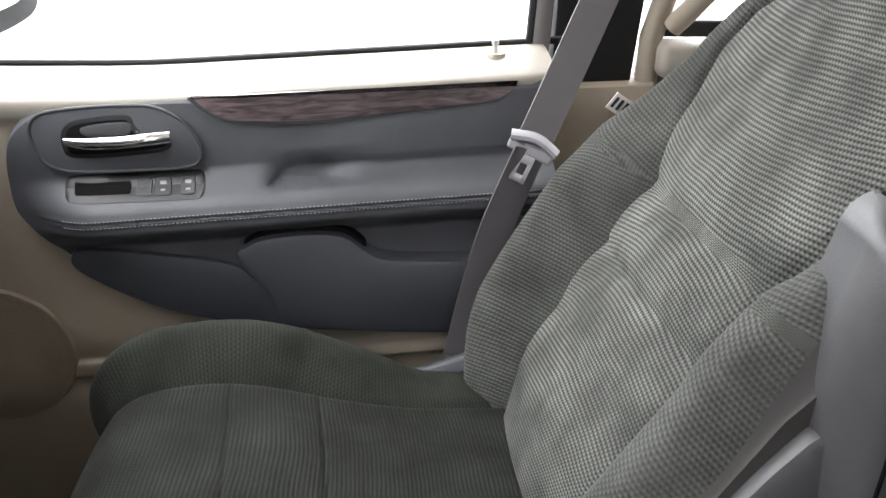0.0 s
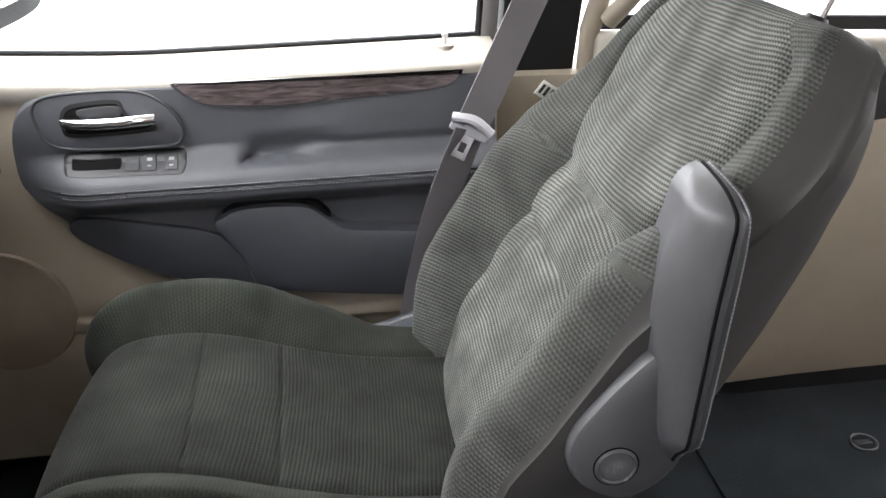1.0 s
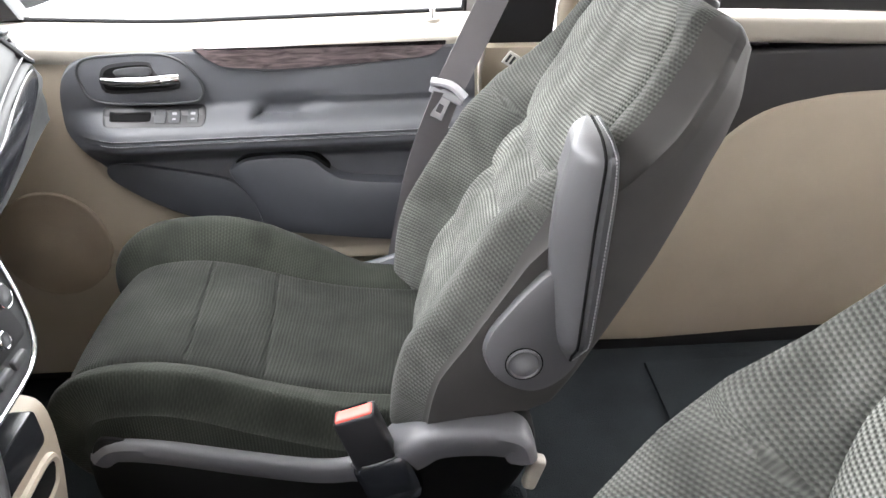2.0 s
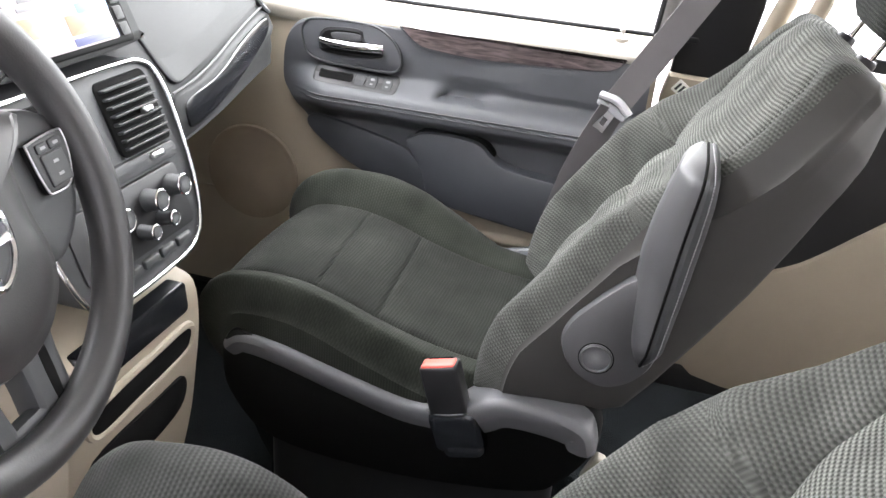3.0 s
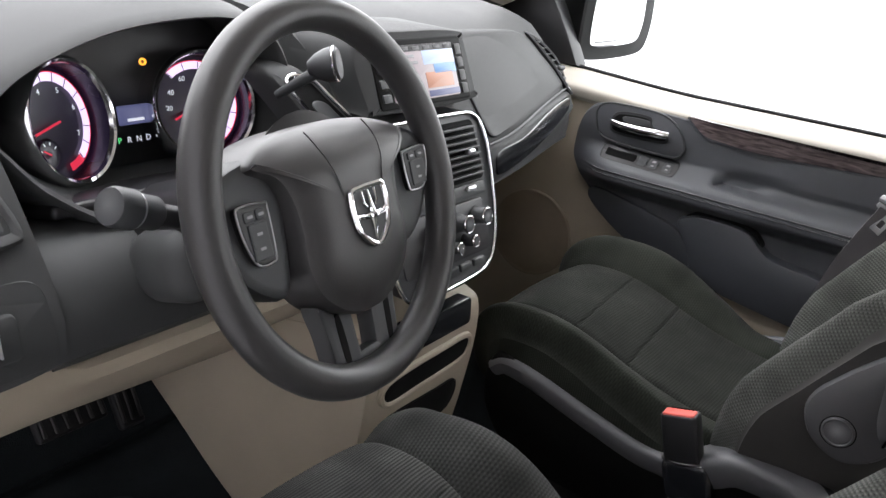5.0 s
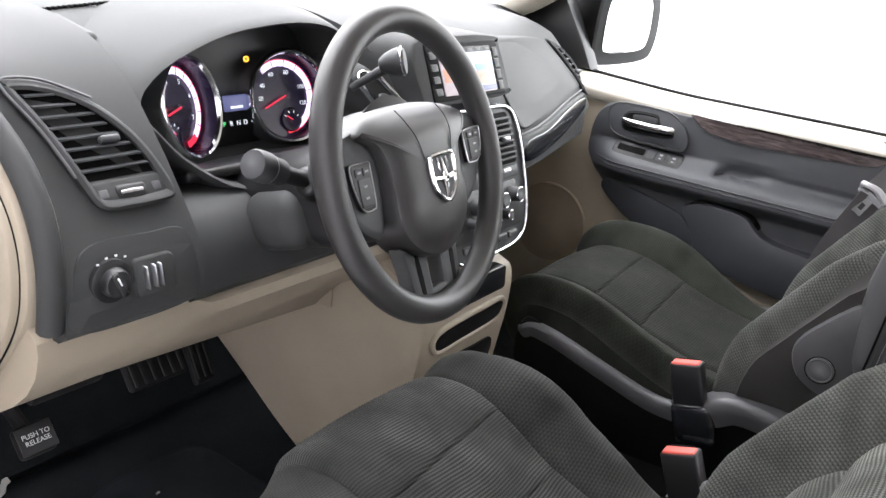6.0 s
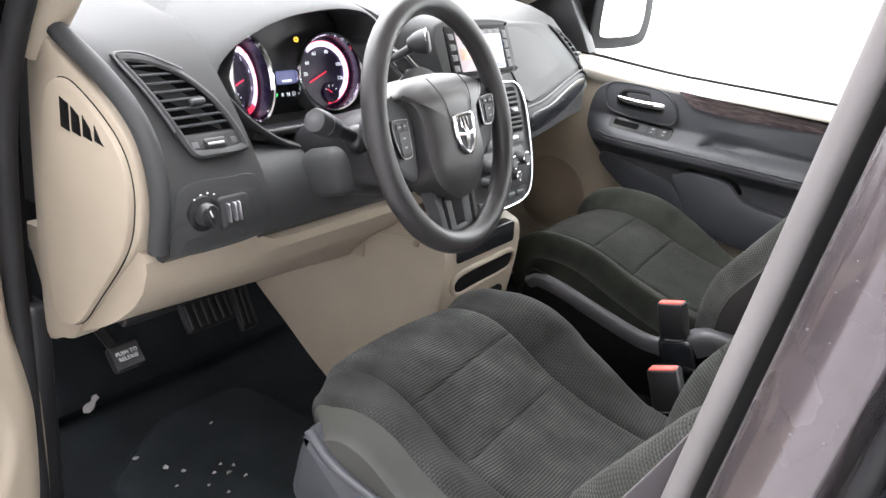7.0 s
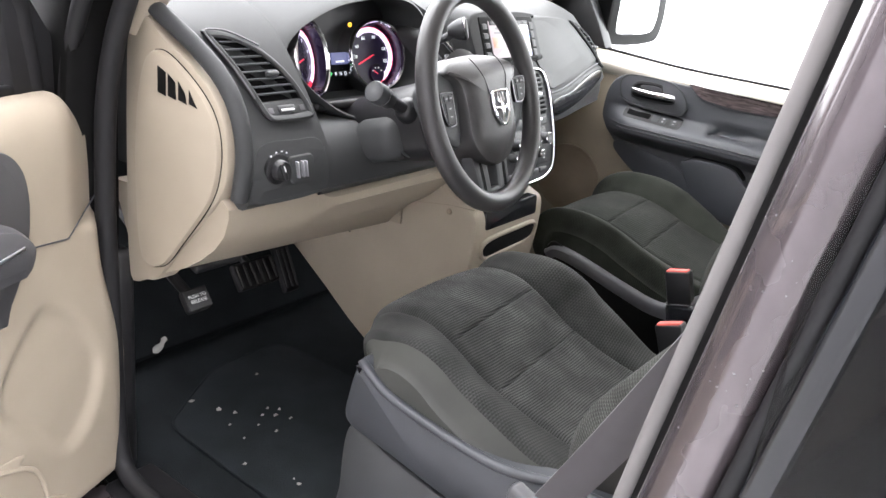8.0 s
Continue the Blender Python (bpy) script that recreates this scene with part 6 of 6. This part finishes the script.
def inside(x, z):
    """How deep the point lies inside the dished area (0 outside)."""
    hit, near = False, 9.0
    for a, b in zip(dish_loop, dish_loop[1:] + dish_loop[:1]):
        if (a.y > z) != (b.y > z) and x < a.x + (z - a.y) / (b.y - a.y) * (b.x - a.x):
            hit = not hit
        e = b - a
        k = min(1, max(0, (Vector((x, z)) - a).dot(e) / e.length_squared))
        near = min(near, (a + e * k - Vector((x, z))).length)
    return near if hit else 0.0


prof2 = curve([(0.06, 0.716), (0.02, 0.718), (0.0, 0.708), (-0.012, 0.690), (-0.018, 0.66), (-0.020, 0.60), (-0.020, 0.525), (-0.026, 0.44), (-0.036, 0.34), (-0.040, 0.26), (-0.040, 0.12), (-0.030, 0.06), (0.06, 0.05)], 14)
rings = []
for x in [lerp(0.0, 0.30, k / 70) for k in range(71)] + [lerp(0.32, 1.02, k / 14) for k in range(15)]:
    ring = []
    for p in prof2:
        d, z = p.x, p.y
        top = step(0.505, 0.535, z)
        e = lerp(0.030 * (1 - step(0.0, 0.05, x)), 0.034 * (1 - step(0.0, 0.105, x)), top)
        d += e + 0.011 * step(0.0, 0.026, inside(x, z))
        shift = (-0.042 * (1 - x / 0.06) * step(0.46, 0.30, z)) if x < 0.06 else 0.0
        drop = 0.040 * (1 - step(0.0, 0.075, x)) if z > 0.65 else 0.0
        ring.append(Vector((x + shift, min(d, 0.06), z - drop)))
    rings.append(ring)
dpart("carrier_panel", skin(rings), BEIGE, ddoor, "beige plastic door trim panel with a dished lower area")
dpart("insert_panel", dslab([(0.180, 0.56), (0.179, 0.607), (0.190, 0.645), (0.222, 0.671), (0.30, 0.685), (0.90, 0.68), (0.92, 0.40), (0.50, 0.38), (0.262, 0.405), (0.222, 0.455), (0.192, 0.51)], 0.0, -0.027, 0.005), ARM_VINYL, ddoor)
dpart("armrest", dslab([(0.207, 0.541), (0.222, 0.567), (0.262, 0.588), (0.35, 0.592), (0.88, 0.59), (0.90, 0.52), (0.60, 0.505), (0.275, 0.503), (0.224, 0.508)], 0.0, -0.070, 0.022), ARM_VINYL, ddoor, "black padded armrest")
dpart("armrest_trim", rbox(pose(0.262, -0.0715, 0.553, 0, 8, 0), 0.045, 0.003, 0.005, 0.001), SATIN, ddoor)
dpart("map_pocket", dslab([(0.30, 0.236), (0.245, 0.205), (0.218, 0.175), (0.206, 0.132), (0.210, 0.085), (0.88, 0.085), (0.90, 0.23)], -0.02, -0.0435, 0.004), BEIGE, ddoor)
dpart("pocket_lip", tube([(p.x, -0.043, p.y) for p in curve([(0.34, 0.245), (0.245, 0.207), (0.216, 0.176), (0.204, 0.132), (0.208, 0.085)], 5)], 0.004, 8), BEIGE, ddoor)
dpart("panel_seam", tube([(0.010, 0.004, 0.556), (0.048, -0.006, 0.541), (0.089, -0.0195, 0.525), (0.105, -0.021, 0.514), (0.170, -0.0215, 0.522), (0.20, -0.0215, 0.524)], 0.0013, 6), SOFT_BLACK, ddoor)
dpart("door_shell", rbox(pose(0.50, 0.095, 0.34), 1.08, 0.09, 0.76, 0.03), PAINT, ddoor)
dpart("window_seal", rbox(pose(0.55, 0.055, 0.722), 0.92, 0.014, 0.016, 0.004), RUBBER, ddoor)
dpart("window_frame", tube(curve([(0.070, 0.06, 0.70), (0.088, 0.06, 0.80), (0.115, 0.055, 0.88), (0.30, 0.03, 1.16), (0.45, 0.02, 1.24), (0.95, 0.02, 1.24), (1.0, 0.05, 0.72)], 6), 0.020, 12), RUBBER, ddoor)
dpart("frame_panel", slab([(-0.02, 0.70), (0.115, 0.70), (0.128, 0.80), (0.135, 0.88), (0.10, 0.88), (0.0, 0.74)], "y", 0.09, 0.045, 0.008), RUBBER, ddoor)
g = part("window_glass", (lambda b: (b.transform(DO), b)[1])(rbox(pose(0.58, 0.062, 0.96, 4, 0, 0), 0.86, 0.004, 0.52, 0.001)), TINTED, ddoor)
g.visible_shadow = False

# ---- windscreen and passenger front pillar ----
ws = thing("windscreen", (-0.5, 0.0, 0.85), "clear raked windscreen above the dash", "windscreen", kind="structure")
bmw = skin([[Vector((-0.80, y, 0.86)), Vector((-0.60, y, 0.985)), Vector((-0.35, y, 1.125)), Vector((-0.08, y, 1.265))] for y in [lerp(-0.72, 0.72, k / 12) for k in range(13)]], False, False)
g = part("glass", bmw, GLASS, ws)
g.visible_shadow = False
part("black_band", rbox(pose(-0.79, 0, 0.858, 0, -30, 0), 0.05, 1.46, 0.01, 0.003), BLACK, ws)
pp = thing("front_pillar", (-0.4, 0.78, 0.7), "beige front pillar trim beside the passenger window", "pillar", kind="structure")
part("trim", tube(curve([(-0.72, 0.765, 0.80), (-0.52, 0.768, 0.865), (-0.40, 0.765, 0.93), (-0.25, 0.755, 1.03), (-0.05, 0.73, 1.26)], 6), 0.034, 12), CREAM, pp)
part("corner_trim", slab([(-0.60, 0.72), (-0.30, 0.735), (-0.335, 0.80), (-0.40, 0.90), (-0.55, 0.87)], "y", 0.86, 0.815, 0.008), BLACK, pp)
part("outer_post", tube([(-0.66, 0.83, 0.78), (-0.40, 0.83, 0.95), (-0.12, 0.80, 1.25)], 0.03, 10), PAINT, pp)

# ---- passenger door mirror ----
mir = thing("door_mirror", (-0.36, 1.03, 0.74), "black door mirror with pale glass outside the passenger window", "mirror")
hl = curve([(0.862, 0.760), (0.858, 0.84), (0.875, 0.915), (0.93, 0.945), (1.15, 0.945), (1.235, 0.92), (1.262, 0.84), (1.250, 0.770), (1.205, 0.742), (1.05, 0.736), (0.90, 0.742)], 5, True)
rings = []
c = Vector((1.06, 0.84))
for k, d in ((1.0, -0.318), (1.02, -0.326), (1.0, -0.36), (0.93, -0.41), (0.78, -0.45), (0.5, -0.475), (0.1, -0.482)):
    rings.append([Vector((d, *(c + (p - c) * k))) for p in hl])
rings[0] = [Vector((-0.324, q.y, q.z)) for q in rings[0]]
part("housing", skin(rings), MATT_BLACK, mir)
gl = [c + (Vector((p.x - 0.018, p.y + 0.004)) - c) * 0.73 for p in hl]
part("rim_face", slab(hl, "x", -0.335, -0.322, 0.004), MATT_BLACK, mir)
gm = part("mirror_glass", slab(gl, "x", -0.33, -0.3190, 0.0008), MIRROR, mir, "pale reflecting mirror glass")
for k, wd in enumerate((0.13, 0.09)):
    part("warning_text_bar", rbox(pose(-0.3185, 0.99, 0.779 - 0.010 * k), 0.0008, wd, 0.0035, 0.0003), GREY, gm)
part("arm", tube(curve([(-0.40, 0.83, 0.755), (-0.39, 0.87, 0.750), (-0.38, 0.93, 0.756)], 5), 0.022, 12), BLACK, mir)

# ---- driver belt, hanging from the centre pillar ----
dbelt = thing("seat_belt", (0.44, -0.66, 0.30), "grey seat belt hanging from the centre pillar beside the driver seat", "seat belt")
part("webbing", ribbon(curve([(0.705, -0.780, 1.02), (0.638, -0.765, 0.78), (0.530, -0.705, 0.54), (0.434, -0.650, 0.345)], 6), 0.050, Vector((0.93, 0.36, 0)), 0.0011), WEB, dbelt)
part("anchor_cover", rbox(pose(0.415, -0.655, 0.325, 0, 12, -8), 0.085, 0.026, 0.028, 0.008), GREY, dbelt)
part("anchor_bolt", lathe([(0.010, 0.0), (0.010, 0.005), (0.006, 0.008), (0, 0.008)], aim((0.43, -0.668, 0.330), (0, -1, 0)), 12), STEEL, dbelt)

# ---- footwell ----
matl = curve([(-0.395, -0.602), (-0.30, -0.608), (-0.10, -0.613), (0.02, -0.605), (0.04, -0.50), (0.03, -0.22), (-0.10, -0.195), (-0.35, -0.20), (-0.51, -0.21), (-0.535, -0.30), (-0.53, -0.40), (-0.495, -0.475), (-0.45, -0.550), (-0.425, -0.588)], 5, True)
fm = thing("floor_mat", (-0.25, -0.40, 0.014), "dark carpet floor mat with a bound edge, dusty", "floor mat")
part("mat", slab(matl, "z", 0.010, 0.021, 0.003) , MAT_CLOTH, fm)
part("bound_edge", tube([(p.x, p.y, 0.0195) for p in matl], 0.0030, 8, True), MAT_CLOTH, fm)


def pedal(name, x, y, z, w, h, tilt, label):
    p = thing(name, (x, y, z), label, "pedal")
    m = pose(x, y, z, 0, tilt, 0)
    part("pad", rbox(m, 0.018, w, h, 0.006), RUBBER, p)
    for k in range(max(3, int(w / 0.018))):
        part("rib", rbox(m @ pose(0.0095, (k + 0.5) * w / max(3, int(w / 0.018)) - w / 2, 0), 0.004, 0.006, h * 0.8, 0.0018), BLACK, p)
    part("arm", tube([m @ Vector((-0.01, 0, h * 0.3)), m @ Vector((-0.06, 0, h * 0.3 + 0.10)), m @ Vector((-0.12, 0, h * 0.3 + 0.26))], 0.010, 8), BLACK, p)
    return p


pedal("brake_pedal", -0.52, -0.305, 0.235, 0.115, 0.062, -35, "wide black ribbed brake pedal in the footwell")
pedal("accelerator_pedal", -0.535, -0.200, 0.215, 0.045, 0.115, -28, "narrow black accelerator pedal in the footwell")
pk = pedal("parking_brake_pedal", -0.290, -0.643, 0.355, 0.046, 0.042, -40, "parking brake pedal lettered push to release")
m = aim((-0.2835, -0.643, 0.3625), (math.cos(radians(40)), 0, math.sin(radians(40))))
m = aim(Vector((-0.290, -0.643, 0.355)) + Vector((math.cos(radians(40)), 0, math.sin(radians(40)))) * 0.0125, (math.cos(radians(40)), 0, math.sin(radians(40))))
part("lettering", text_mesh("PUSH TO\nRELEASE", 0.0088, m), WHITE, pk)
part("letter_plate", rbox(m @ pose(0, 0, -0.002), 0.046, 0.036, 0.003, 0.001), BLACK, pk)

# torn pale patch on the carpet by the kick panel
rng = random.Random(5)
outline = [(-0.022, 0.004), (-0.016, 0.010), (-0.006, 0.009), (0.002, 0.006), (0.010, 0.005), (0.017, 0.008), (0.023, 0.005), (0.021, -0.003), (0.013, -0.002), (0.004, -0.005), (-0.008, -0.006), (-0.018, -0.004)]
bm = slab(outline, "z", 0.0, 0.0025, 0.0008, lambda a, b: 0.003 * math.sin(160 * a))
bm.transform(pose(-0.392, -0.640, 0.222, 8, -58, 25) @ pose(0, 0, 0, 90, 0, 0))
solo("paper_strip", bm, PAPER, "torn pale paper strip on the carpet by the kick panel", "paper", (-0.392, -0.640, 0.22))

# crumbs and scraps on the mat
spots = ((-0.456, -0.524, 1.6), (-0.395, -0.500, 1.5), (-0.362, -0.485, 1.3), (-0.300, -0.430, 1.2), (-0.318, -0.450, 0.8), (-0.295, -0.480, 1.1), (-0.330, -0.425, 0.8), (-0.270, -0.415, 0.9), (-0.255, -0.468, 0.9), (-0.216, -0.583, 0.9), (-0.103, -0.552, 1.2), (-0.12, -0.548, 0.7), (-0.335, -0.52, 0.6), (-0.28, -0.53, 0.6), (-0.31, -0.41, 0.8), (-0.45, -0.35, 0.9))
for x, y, s in spots:
    lift = 0.0
    bm = bmesh.new()
    n = 6
    ring = [bm.verts.new((x + s * 0.0038 * rng.uniform(0.5, 1.3) * math.cos(2 * math.pi * k / n), y + s * 0.006 * rng.uniform(0.4, 1.2) * math.sin(2 * math.pi * k / n), 0.0215 + lift + 0.002 * rng.random())) for k in range(n)]
    topv = bm.verts.new((x, y, 0.026 + lift + 0.002 * rng.random()))
    for k in range(n):
        bm.faces.new((ring[k], ring[(k + 1) % n], topv))
    bm.faces.new(list(reversed(ring)))
    solo("crumb", bm, PAPER, "small pale scrap lying on the floor mat", "scrap", (x, y, 0.02 + lift), group="scraps on the mat", smooth=False)

# second-row floor well lid behind the passenger seat
lid = thing("storage_hatch", (1.05, 0.56, 0.014), "black carpeted storage hatch with a round latch", "hatch")
part("panel", slab(curve([(0.80, 0.30), (1.9, 0.30), (1.9, 0.74), (0.80, 0.74)], 1, True), "z", 0.010, 0.019, 0.004), CARPET, lid)
part("latch_ring", tube([(1.09 + 0.022 * math.cos(a * math.pi / 12), 0.62 + 0.022 * math.sin(a * math.pi / 12), 0.0205) for a in range(24)], 0.0025, 6, True), BLACK, lid)
part("latch", rbox(pose(1.09, 0.62, 0.0205), 0.03, 0.012, 0.003, 0.001), BLACK, lid)

# crumpled clear wrapper beside the driver's buckle
rng = random.Random(3)
rows = []
for i in range(9):
    row = []
    for j in range(10):
        a, b = math.pi * (i + 0.5) / 9, 2 * math.pi * j / 10
        r = 0.020 * rng.uniform(0.55, 1.15)
        row.append(Vector((0.404 + 0.7 * r * math.sin(a) * math.cos(b), -0.094 + 0.6 * r * math.sin(a) * math.sin(b), 0.338 + 1.5 * r * math.cos(a))))
    rows.append(row)
solo("wrapper", skin(rows), surface("crumpled_film", (0.40, 0.39, 0.38), 0.22, relief=0, spec=0.6), "crumpled shiny clear wrapper beside the driver buckle", "wrapper", (0.404, -0.094, 0.31), smooth=False)
